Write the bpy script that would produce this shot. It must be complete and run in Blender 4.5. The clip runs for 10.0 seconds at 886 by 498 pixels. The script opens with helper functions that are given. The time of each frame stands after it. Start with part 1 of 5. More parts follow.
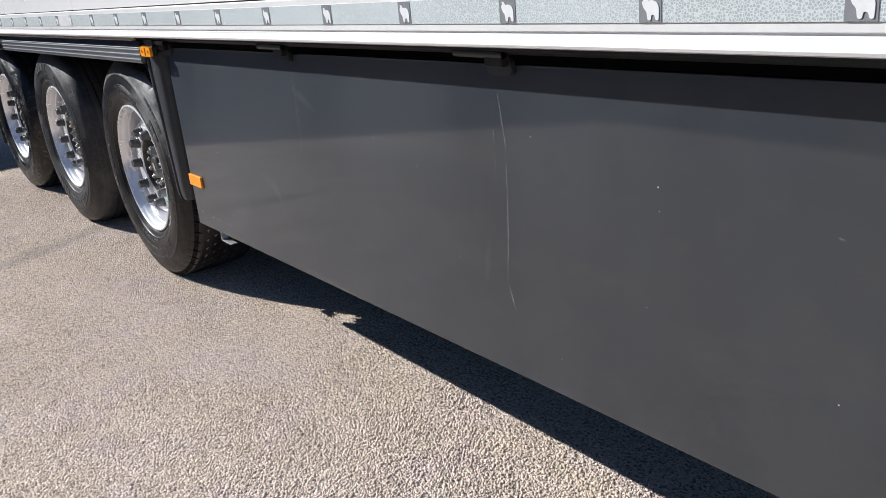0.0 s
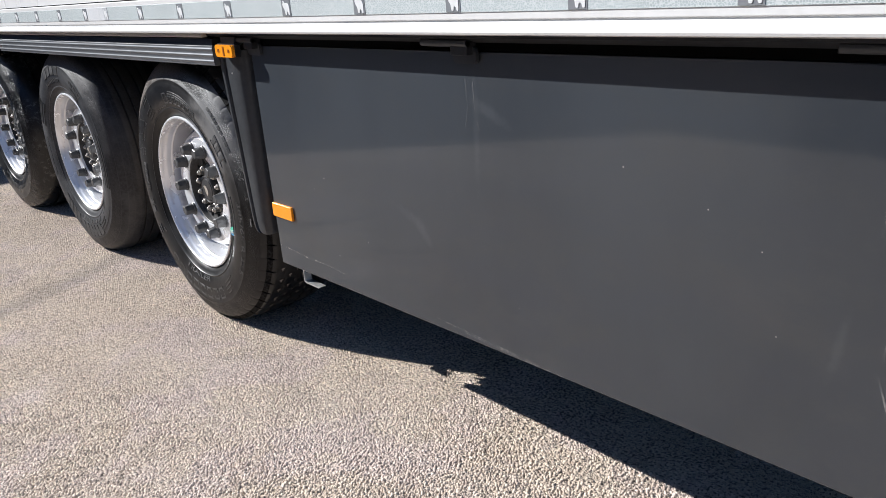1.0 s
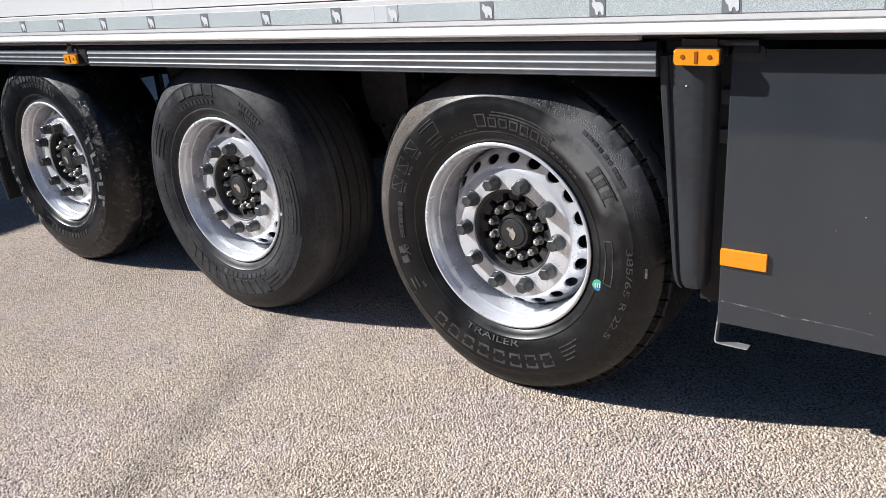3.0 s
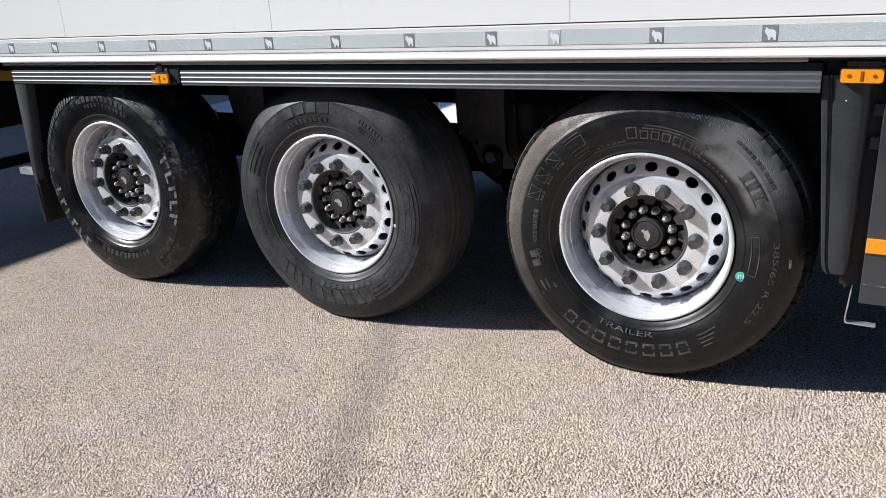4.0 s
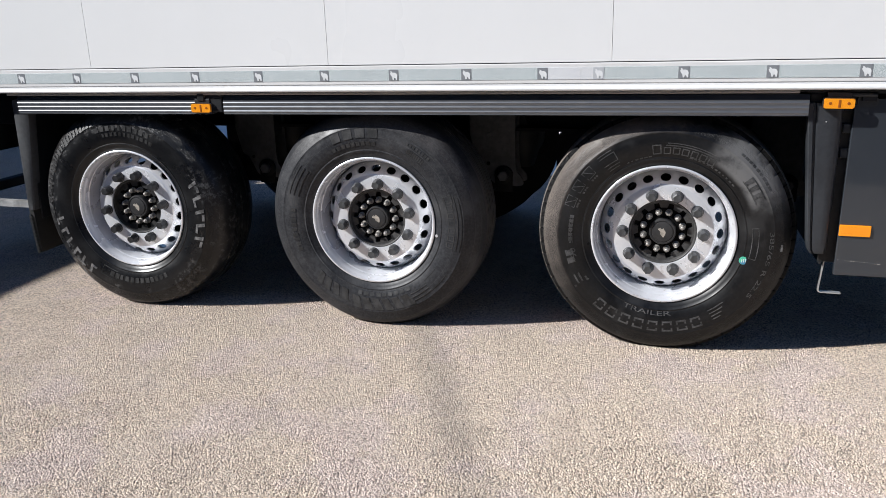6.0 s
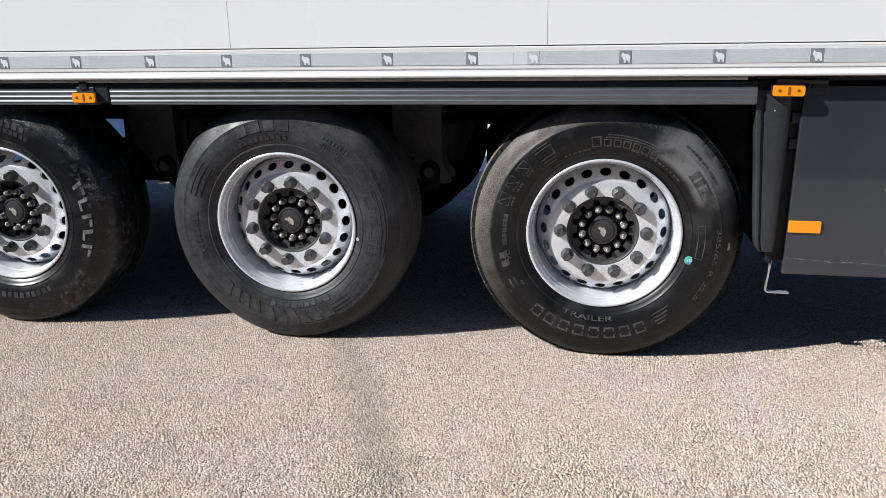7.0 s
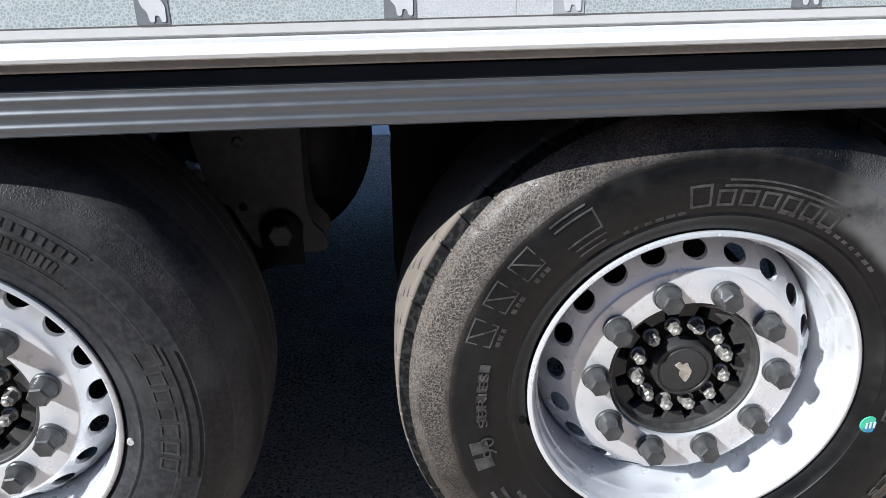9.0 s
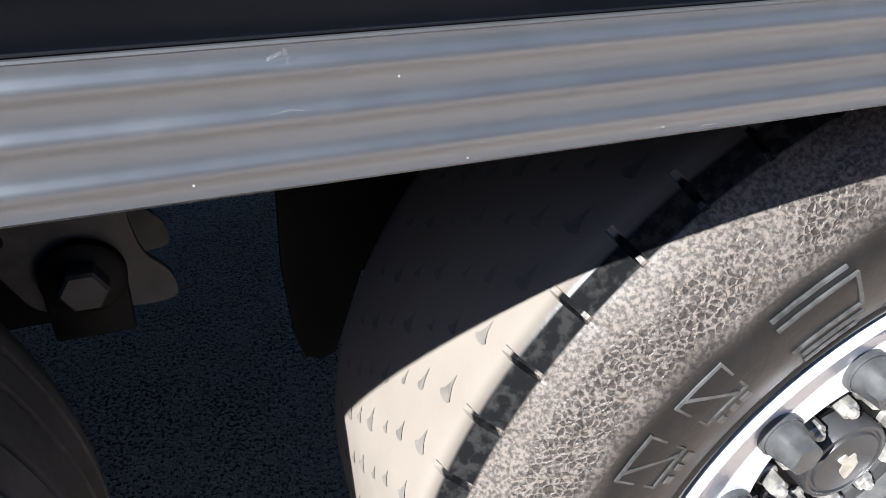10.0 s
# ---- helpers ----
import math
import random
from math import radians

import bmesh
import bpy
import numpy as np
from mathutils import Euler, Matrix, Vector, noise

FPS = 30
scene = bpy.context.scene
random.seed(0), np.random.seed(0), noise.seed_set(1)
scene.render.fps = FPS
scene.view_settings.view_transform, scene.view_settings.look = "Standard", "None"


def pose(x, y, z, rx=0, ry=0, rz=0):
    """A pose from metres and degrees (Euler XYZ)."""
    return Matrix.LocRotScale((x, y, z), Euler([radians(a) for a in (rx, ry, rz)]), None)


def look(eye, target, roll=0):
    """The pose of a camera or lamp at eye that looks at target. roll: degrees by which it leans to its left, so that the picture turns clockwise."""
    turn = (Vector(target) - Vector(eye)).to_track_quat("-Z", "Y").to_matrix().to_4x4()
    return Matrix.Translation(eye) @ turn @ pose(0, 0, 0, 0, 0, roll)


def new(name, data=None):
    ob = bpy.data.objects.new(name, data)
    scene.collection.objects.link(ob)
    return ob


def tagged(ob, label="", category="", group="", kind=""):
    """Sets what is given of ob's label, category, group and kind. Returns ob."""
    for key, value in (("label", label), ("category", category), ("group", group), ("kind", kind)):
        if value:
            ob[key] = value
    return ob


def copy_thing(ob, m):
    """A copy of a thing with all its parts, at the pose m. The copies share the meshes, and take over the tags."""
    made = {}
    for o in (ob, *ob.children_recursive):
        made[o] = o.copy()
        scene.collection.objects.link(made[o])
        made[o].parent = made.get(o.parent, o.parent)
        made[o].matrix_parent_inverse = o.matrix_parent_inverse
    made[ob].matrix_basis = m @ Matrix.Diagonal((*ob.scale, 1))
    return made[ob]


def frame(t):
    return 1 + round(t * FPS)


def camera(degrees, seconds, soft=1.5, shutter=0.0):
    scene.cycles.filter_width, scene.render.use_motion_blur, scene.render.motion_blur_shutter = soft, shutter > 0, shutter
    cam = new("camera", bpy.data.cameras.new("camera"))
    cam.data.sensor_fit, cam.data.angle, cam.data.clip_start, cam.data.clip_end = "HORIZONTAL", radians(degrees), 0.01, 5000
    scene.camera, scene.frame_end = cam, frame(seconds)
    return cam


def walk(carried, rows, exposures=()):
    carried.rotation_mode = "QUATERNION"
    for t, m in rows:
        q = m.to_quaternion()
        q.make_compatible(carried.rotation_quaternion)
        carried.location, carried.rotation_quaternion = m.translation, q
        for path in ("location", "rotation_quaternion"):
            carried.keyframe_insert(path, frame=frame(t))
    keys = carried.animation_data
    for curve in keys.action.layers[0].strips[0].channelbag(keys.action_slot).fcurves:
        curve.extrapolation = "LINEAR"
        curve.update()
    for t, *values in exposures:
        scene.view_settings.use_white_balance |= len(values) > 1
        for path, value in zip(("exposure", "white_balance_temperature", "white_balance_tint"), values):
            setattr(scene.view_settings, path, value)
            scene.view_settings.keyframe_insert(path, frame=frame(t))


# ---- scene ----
cam = camera(58.7, 10.0, soft=0.7)
PATH = [
    (0, (3.67, -1.11, 1.325), (2.187, 0.039, 0.631), -5.11),
    (0.5, (3.258, -1.159, 1.28), (1.803, 0.034, 0.602), -4.37),
    (1, (2.838, -1.195, 1.291), (1.418, 0.034, 0.604), -4.48),
    (1.5, (2.392, -1.292, 1.334), (1.013, -0.029, 0.625), -5.26),
    (2, (1.92, -1.398, 1.336), (0.608, -0.063, 0.629), -5.09),
    (2.5, (1.55, -1.652, 1.352), (0.32, -0.242, 0.646), -4.77),
    (3, (1.21, -1.88, 1.356), (0.073, -0.396, 0.647), -4.48),
    (3.2, (1.044, -1.987, 1.36), (-0.054, -0.469, 0.659), -4.29),
    (4.3, (0.425, -2.707, 1.408), (-0.401, -1.005, 0.758), -2.56),
    (4.5, (0.275, -2.816, 1.404), (-0.491, -1.085, 0.758), -2.38),
    (5, (0.048, -3.07, 1.422), (-0.593, -1.274, 0.817), -1.74),
    (5.2, (0.01, -3.165, 1.431), (-0.605, -1.356, 0.839), -1.66),
    (6.3, (-0.104, -3.295, 1.44), (-0.554, -1.434, 0.863), -0.84),
    (6.5, (-0.122, -3.275, 1.428), (-0.536, -1.405, 0.85), -0.61),
    (7, (-0.154, -2.981, 1.371), (-0.466, -1.095, 0.784), -0.55),
    (7.5, (-0.251, -2.595, 1.35), (-0.437, -0.699, 0.741), -0.83),
    (7.7, (-0.317, -2.397, 1.35), (-0.458, -0.503, 0.723), -0.83),
    (8, (-0.398, -2.164, 1.359), (-0.473, -0.266, 0.733), -0.77),
    (8.2, (-0.443, -1.921, 1.35), (-0.461, -0.036, 0.682), -0.82),
    (8.5, (-0.460, -1.633, 1.352), (-0.435, 0.237, 0.643), -0.55),
    (8.6, (-0.460, -1.528, 1.353), (-0.428, 0.335, 0.627), -0.60),
    (8.8, (-0.491, -1.330, 1.329), (-0.424, 0.530, 0.565), -0.64),
    (9.0, (-0.545, -1.124, 1.298), (-0.418, 0.710, 0.507), -0.48),
    (9.2, (-0.625, -0.970, 1.285), (-0.380, 0.835, 0.467), 0.20),
    (9.4, (-0.660, -0.767, 1.249), (-0.312, 0.992, 0.366), 0.73),
    (9.6, (-0.670, -0.590, 1.219), (-0.229, 1.116, 0.273), 1.25),
    (9.8, (-0.683, -0.444, 1.203), (-0.143, 1.200, 0.202), 2.06),
    (10, (-0.693, -0.320, 1.173), (-0.041, 1.239, 0.103), 3.15),
]
walk(cam, [(t, look(eye, target, roll)) for t, eye, target, roll in PATH],
     exposures=[(0.0, 0.72, 5800, 10), (1.0, 0.78, 5800, 10), (2.2, 0.82, 5800, 10), (3.0, 0.71, 5800, 10), (4.3, 0.54, 5800, 10), (6.5, 0.50, 5800, 10), (8.5, 0.51, 5750, 9), (9.0, 0.62, 5600, 8), (9.2, 0.74, 5550, 8), (9.5, 1.05, 5500, 8), (10.0, 1.58, 5650, 9)])

# ---- world and sun ----
SUN = Vector((0.376, 0.206, -0.289)).normalized()      # the way the sunlight travels
world = bpy.data.worlds.new("sky")
scene.world = world
world.use_nodes = True
wn = world.node_tree.nodes
sky = wn.new("ShaderNodeTexSky")
sky.sky_type = "NISHITA"
sky.sun_disc = False
sky.ozone_density, sky.dust_density, sky.air_density = 5.5, 0.4, 1.0
sky.sun_elevation = math.asin(-SUN.z)
sky.sun_rotation = math.atan2(-SUN.x, -SUN.y)
wn["Background"].inputs["Strength"].default_value = 0.062
world.node_tree.links.new(sky.outputs["Color"], wn["Background"].inputs["Color"])
sun = new("sun", bpy.data.lights.new("sun", "SUN"))
sun.data.energy, sun.data.angle, sun.data.color = 5.0, radians(0.5), (1.0, 0.928, 0.822)
sun.matrix_world = Matrix.Translation((-8, -5, 7)) @ SUN.to_track_quat("-Z", "Y").to_matrix().to_4x4()

# ---- materials ----


class Nodes:
    """Short hand for one node material."""

    def __init__(self, name):
        self.m = bpy.data.materials.new(name)
        self.m.use_nodes = True
        self.t = self.m.node_tree
        self.b = self.t.nodes["Principled BSDF"]

    def n(self, kind, **kw):
        node = self.t.nodes.new(kind)
        for k, v in kw.items():
            if k == "op":
                node.operation = v
            elif k == "blend":
                node.blend_type = v
            elif k == "dtype":
                node.data_type = v
            elif k == "feature":
                node.feature = v
        return node

    def link(self, a, b):
        self.t.links.new(a, b)

    def put(self, sock, v):
        if hasattr(v, "is_linked"):
            self.link(v, sock)
        else:
            sock.default_value = v

    def coord(self):
        return self.n("ShaderNodeTexCoord").outputs["Object"]

    def math(self, op, a, b=0.0, c=None):
        n = self.n("ShaderNodeMath", op=op)
        self.put(n.inputs[0], a)
        self.put(n.inputs[1], b)
        if c is not None:
            self.put(n.inputs[2], c)
        return n.outputs[0]

    def step(self, v, lo, hi, a=0.0, b=1.0):
        n = self.n("ShaderNodeMapRange")
        n.interpolation_type = "SMOOTHSTEP"
        self.put(n.inputs["Value"], v)
        for k, x in (("From Min", lo), ("From Max", hi), ("To Min", a), ("To Max", b)):
            n.inputs[k].default_value = x
        return n.outputs[0]

    def noise(self, scale, detail=4.0, vec=None, rough=0.6):
        n = self.n("ShaderNodeTexNoise")
        n.inputs["Scale"].default_value, n.inputs["Detail"].default_value, n.inputs["Roughness"].default_value = scale, detail, rough
        self.link(vec if vec is not None else self.coord(), n.inputs["Vector"])
        return n.outputs["Fac"]

    def voronoi(self, scale, feature="F1", vec=None, out="Distance"):
        n = self.n("ShaderNodeTexVoronoi", feature=feature)
        n.inputs["Scale"].default_value = scale
        self.link(vec if vec is not None else self.coord(), n.inputs["Vector"])
        return n.outputs[out]

    def stretch(self, sx, sy, sz):
        n = self.n("ShaderNodeMapping")
        n.inputs["Scale"].default_value = (sx, sy, sz)
        self.link(self.coord(), n.inputs["Vector"])
        return n.outputs[0]

    def mix(self, f, a, b, blend="MIX"):
        n = self.n("ShaderNodeMix", dtype="RGBA", blend=blend)
        self.put(n.inputs[0], f)
        self.put(n.inputs[6], (*a, 1) if isinstance(a, tuple) else a)
        self.put(n.inputs[7], (*b, 1) if isinstance(b, tuple) else b)
        return n.outputs[2]

    def bump(self, h, strength, dist):
        n = self.n("ShaderNodeBump")
        n.inputs["Strength"].default_value, n.inputs["Distance"].default_value = strength, dist
        self.link(h, n.inputs["Height"])
        self.link(n.outputs[0], self.b.inputs["Normal"])

    def done(self, base, rough, metal=0.0, spec=0.5):
        self.put(self.b.inputs["Base Color"], (*base, 1) if isinstance(base, tuple) else base)
        self.put(self.b.inputs["Roughness"], rough)
        self.put(self.b.inputs["Metallic"], metal)
        self.b.inputs["Specular IOR Level"].default_value = spec
        return self.m


def simple(name, base, rough, metal=0.0, vary=0.25, fine=60.0, broad=4.0, bump=0.0, spec=0.5):
    """A plain surface with grain and stains at two scales."""
    k = Nodes(name)
    f = k.noise(fine, 3)
    g = k.noise(broad, 5)
    dark = tuple(c * (1 - vary) for c in base)
    light = tuple(min(1.0, c * (1 + vary)) for c in base)
    col = k.mix(k.step(k.math("ADD", k.math("MULTIPLY", f, 0.4), k.math("MULTIPLY", g, 0.6)), 0.35, 0.65), dark, light)
    r = k.step(g, 0.3, 0.7, rough * 0.85, min(1.0, rough * 1.2))
    if bump:
        k.bump(f, 0.4, bump)
    return k.done(col, r, metal, spec)


def scrub(k, c, col, mid, patch):
    """A faint tyre scrub running out from the middle axle."""
    s = k.n("ShaderNodeSeparateXYZ")
    k.link(c, s.inputs[0])
    off = k.math("ADD", k.math("MULTIPLY_ADD", s.outputs[1], 0.42, 1.075), s.outputs[0])
    wave = k.math("ADD", off, k.math("MULTIPLY", k.math("SUBTRACT", k.math("ADD", k.math("MULTIPLY", mid, 0.35), k.math("MULTIPLY", patch, 0.65)), 0.5), 0.30))
    line = k.math("SUBTRACT", 1.0, k.step(k.math("ABSOLUTE", wave), 0.01, 0.14))
    near = k.math("MULTIPLY", k.step(s.outputs[1], -2.4, -0.6), k.math("SUBTRACT", 1.0, k.step(s.outputs[1], 0.0, 0.3)))
    return k.mix(k.math("MULTIPLY", k.math("MULTIPLY", line, near), 0.30), col, (0.17, 0.15, 0.14))


def chip_material():
    """Single stones of the chip seal, each of its own tone."""
    k = Nodes("chip_stone")
    c = k.coord()
    one = k.n("ShaderNodeNewGeometry").outputs["Random Per Island"]
    two = k.math("FRACT", k.math("MULTIPLY", one, 37.7))
    hue, patch, mid = k.noise(2.6, 4, c), k.noise(1.5, 6, c), k.noise(9.0, 5, c)
    warm = k.mix(one, (0.43, 0.345, 0.272), (0.84, 0.716, 0.580))
    cool = k.mix(one, (0.43, 0.345, 0.297), (0.84, 0.710, 0.622))
    col = k.mix(k.step(hue, 0.48, 0.60), warm, cool)
    col = k.mix(k.step(two, 0.90, 0.93, 0.0, 0.75), col, (0.17, 0.145, 0.122))
    col = k.mix(k.step(k.noise(420, 3, c), 0.40, 0.65, 0.25, 0.0), col, (0.26, 0.215, 0.18))
    col = k.mix(k.step(patch, 0.42, 0.67, 0.0, 0.20), col, (0.50, 0.425, 0.395))
    col = k.mix(k.step(k.noise(3.6, 6, c, 0.68), 0.50, 0.70, 0.0, 0.26), col, (0.24, 0.205, 0.18))
    col = scrub(k, c, col, mid, patch)
    k.bump(k.noise(600, 2, c), 0.4, 0.0008)
    return k.done(col, 0.85, 0, 0.25)


def ground_material():
    """Chip seal: cream and grey stones of six to nine millimetres in a dark binder."""
    k = Nodes("chip_seal_asphalt")
    c = k.coord()
    wob = k.n("ShaderNodeTexNoise")
    wob.inputs["Scale"].default_value, wob.inputs["Detail"].default_value = 70.0, 2.0
    k.link(c, wob.inputs["Vector"])
    bend = k.n("ShaderNodeVectorMath", op="MULTIPLY_ADD")
    k.link(wob.outputs["Color"], bend.inputs[0])
    bend.inputs[1].default_value = (0.009, 0.009, 0.0)
    k.link(c, bend.inputs[2])
    v = bend.outputs[0]
    edge = k.voronoi(150.0, "DISTANCE_TO_EDGE", v)
    tone = k.voronoi(150.0, vec=v, out="Color")
    worm = k.noise(128.0, 1.5, v, 0.55)
    fine = k.noise(330.0, 2.0, c, 0.6)
    lump = k.noise(48.0, 3, c)
    patch = k.noise(1.5, 6, c)
    hue = k.noise(2.6, 4, c)
    mid = k.noise(9.0, 5, c)
    sep = k.n("ShaderNodeSeparateColor")
    k.link(tone, sep.inputs[0])
    warm = k.mix(k.step(sep.outputs[0], 0.0, 0.80), (0.70, 0.558, 0.434), (1.0, 0.845, 0.678))
    cool = k.mix(k.step(sep.outputs[0], 0.0, 0.80), (0.70, 0.558, 0.476), (1.0, 0.836, 0.728))
    stone = k.mix(k.step(hue, 0.48, 0.60), warm, cool)
    stone = k.mix(k.math("MULTIPLY", k.step(sep.outputs[1], 0.88, 0.95), 0.7), stone, (0.16, 0.135, 0.115))
    stone = k.mix(k.step(fine, 0.30, 0.6, 0.30, 0.0), stone, (0.24, 0.20, 0.165))
    low = k.math("MULTIPLY_ADD", k.math("SUBTRACT", lump, 0.5), -0.26, k.math("MULTIPLY_ADD", sep.outputs[2], 0.10, edge))
    gaps = k.math("MAXIMUM", k.step(low, 0.0, 0.08, 0.9, 0.0), k.step(k.math("MULTIPLY_ADD", k.math("SUBTRACT", k.math("MULTIPLY_ADD", mid, 0.5, k.math("MULTIPLY", patch, 0.5)), 0.5), 0.40, worm), 0.36, 0.46, 0.95, 0.0))
    col = k.mix(gaps, stone, (0.095, 0.079, 0.066))
    col = k.mix(k.step(patch, 0.42, 0.67, 0.0, 0.20), col, (0.50, 0.425, 0.395))
    col = k.mix(k.step(mid, 0.45, 0.75, 0.0, 0.12), col, (0.78, 0.70, 0.61))
    col = scrub(k, c, col, mid, patch)
    h = k.math("ADD", k.step(edge, 0.0, 0.32), k.math("ADD", k.math("MULTIPLY", sep.outputs[2], 0.7), k.math("MULTIPLY_ADD", worm, 2.2, k.math("MULTIPLY", lump, 0.9))))
    k.bump(h, 1.0, 0.0052)
    return k.done(col, 0.86, 0, 0.25)


RADIUS = {"worn": 0.5325, "ribbed": 0.528, "winter": 0.528}      # outer radius of each make of tyre


def tyre_material(name, dust_dir, dust, pits, tread_dust, worn=False, rough=0.42, grey=1.0, smears=0.5, chalk=0.0, shine=0.6, pale_sector=0.0):
    """Black rubber with a dusty shoulder; dust_dir is the side of the wheel on which the dust sits."""
    k = Nodes(name)
    c = k.coord()
    s = k.n("ShaderNodeSeparateXYZ")
    k.link(c, s.inputs[0])
    x, y, z = s.outputs
    r = k.math("SQRT", k.math("ADD", k.math("MULTIPLY", x, x), k.math("MULTIPLY", z, z)))
    side = k.math("DIVIDE", k.math("ADD", k.math("MULTIPLY", x, dust_dir[0]), k.math("MULTIPLY", z, dust_dir[1])), r)
    grain = k.noise(90, 5, c)
    cloud = k.noise(7, 5, c)
    edge = k.math("MULTIPLY_ADD", k.math("SUBTRACT", cloud, 0.5), 0.03, r)
    band = k.math("MULTIPLY", k.step(edge, 0.428, 0.458), k.math("SUBTRACT", 1.0, k.step(r, 0.5050, 0.5070)))
    where = k.step(k.math("ADD", side, k.math("MULTIPLY", k.math("SUBTRACT", cloud, 0.5), 0.9)), 0.18, 1.08)
    shoulder = k.math("MULTIPLY", band, where)
    warp = k.n("ShaderNodeTexNoise")
    warp.inputs["Scale"].default_value, warp.inputs["Detail"].default_value = 120.0, 3.0
    k.link(c, warp.inputs["Vector"])
    bent = k.n("ShaderNodeVectorMath", op="MULTIPLY_ADD")
    k.link(warp.outputs["Color"], bent.inputs[0])
    bent.inputs[1].default_value = (0.0075, 0.0075, 0.0075)
    k.link(c, bent.inputs[2])
    cells = k.voronoi(165, "DISTANCE_TO_EDGE", bent.outputs[0])
    pit = k.step(k.math("MULTIPLY_ADD", k.math("SUBTRACT", grain, 0.5), 0.30, cells), 0.05, 0.24)
    zone = k.math("MULTIPLY", k.step(edge, 0.440, 0.452), k.math("SUBTRACT", 1.0, k.step(edge, 0.484, 0.492)))
    zone = k.math("MULTIPLY", zone, k.step(k.noise(13, 3, c), 0.36, 0.52))
    shoulder = k.math("MULTIPLY", shoulder, k.math("SUBTRACT", 1.0, k.math("MULTIPLY", k.math("MULTIPLY", pit, zone), pits)))
    rub = k.mix(k.step(grain, 0.35, 0.7), tuple(v * grey for v in (0.0040, 0.0042, 0.0048)), tuple(v * grey for v in (0.0085, 0.0087, 0.0095)))
    rub = k.mix(k.step(cloud, 0.46, 0.75, 0.0, 0.5), rub, tuple(v * grey for v in (0.019, 0.0190, 0.0195)))
    smear = k.step(k.noise(4.6, 3, c), 0.56, 0.68, 0.0, smears)
    rub = k.mix(smear, rub, (0.045, 0.0450, 0.0455))
    # fine turned rings and faint radial wipes
    swirl = k.noise(3.0, 4, k.math("MULTIPLY", r, 60.0))
    rub = k.mix(k.step(swirl, 0.55, 0.75, 0.0, 0.35), rub, tuple(v * grey for v in (0.024, 0.0238, 0.0240)))
    # patches of chalky scuffing
    scuff = k.math("MULTIPLY", k.step(k.noise(38, 6, c, 0.75), 0.50, 0.60, 0.0, chalk), k.math("MULTIPLY", k.step(r, 0.395, 0.425), k.step(k.noise(5.5, 2, c), 0.42, 0.58)))
    rub = k.mix(scuff, rub, (0.10, 0.099, 0.098))
    # a paler sector at the upper right of the sidewall
    sector = k.math("DIVIDE", k.math("ADD", k.math("MULTIPLY", x, 0.76), k.math("MULTIPLY", z, 0.65)), r)
    sector = k.step(k.math("MULTIPLY_ADD", k.math("SUBTRACT", cloud, 0.5), 0.12, sector), 0.90, 0.99, 0.0, pale_sector)
    sector = k.math("MULTIPLY", sector, k.math("MULTIPLY", k.step(edge, 0.352, 0.380), k.step(k.noise(14, 4, c), 0.12, 0.5)))
    rub = k.mix(sector, rub, (0.17, 0.168, 0.166))
    tread = k.math("MULTIPLY", k.math("MULTIPLY", k.step(r, 0.5225, 0.5245), k.math("MULTIPLY", k.step(side, -0.2, 0.3), k.step(y, 0.055, 0.070, 0.42, 1.0))), tread_dust)
    if worn:
        strip = k.math("MULTIPLY", k.step(r, 0.5055, 0.5075), k.math("SUBTRACT", 1.0, k.step(r, 0.5215, 0.5235)))
        rub = k.mix(strip, rub, k.mix(k.step(grain, 0.45, 0.62), (0.006, 0.006, 0.0065), (0.022, 0.0215, 0.021)))
    col = k.mix(k.math("MULTIPLY", shoulder, dust), rub, k.mix(k.step(k.noise(290, 3, c), 0.36, 0.64), (0.115, 0.100, 0.089), (0.31, 0.266, 0.231)))
    col = k.mix(tread, col, k.mix(cloud, (0.26, 0.226, 0.192), (0.35, 0.307, 0.265)))
    gloss = k.step(cloud, 0.35, 0.7, rough - 0.08, rough + 0.08)
    matt = k.math("MAXIMUM", k.math("MULTIPLY", shoulder, dust), tread)
    if worn:
        gloss = k.math("MAXIMUM", gloss, k.math("MULTIPLY", strip, 0.8))
        matt = k.math("MAXIMUM", strip, matt)
    hgt = k.math("SUBTRACT", k.math("MULTIPLY", grain, 0.30), k.math("MULTIPLY", k.math("MULTIPLY", pit, k.math("MULTIPLY", zone, band)), 1.1 * pits))
    k.bump(hgt, 0.7, 0.0015)
    out = k.done(col, gloss, 0, 0.5)
    k.link(k.step(matt, 0.0, 0.8, shine, 0.08), k.b.inputs["Specular IOR Level"])
    return out


def rim_material():
    k = Nodes("silver_wheel_paint")
    g = k.noise(6, 5)
    f = k.noise(150, 3)
    col = k.mix(k.step(g, 0.35, 0.75), (0.84, 0.85, 0.875), (0.75, 0.76, 0.785))
    col = k.mix(k.step(k.noise(38, 6), 0.58, 0.74, 0.0, 0.40), col, (0.33, 0.29, 0.25))
    k.bump(k.math("ADD", k.math("MULTIPLY", f, 0.3), g), 0.15, 0.0012)
    return k.done(col, k.step(g, 0.3, 0.7, 0.22, 0.32), 0.42, 0.8)


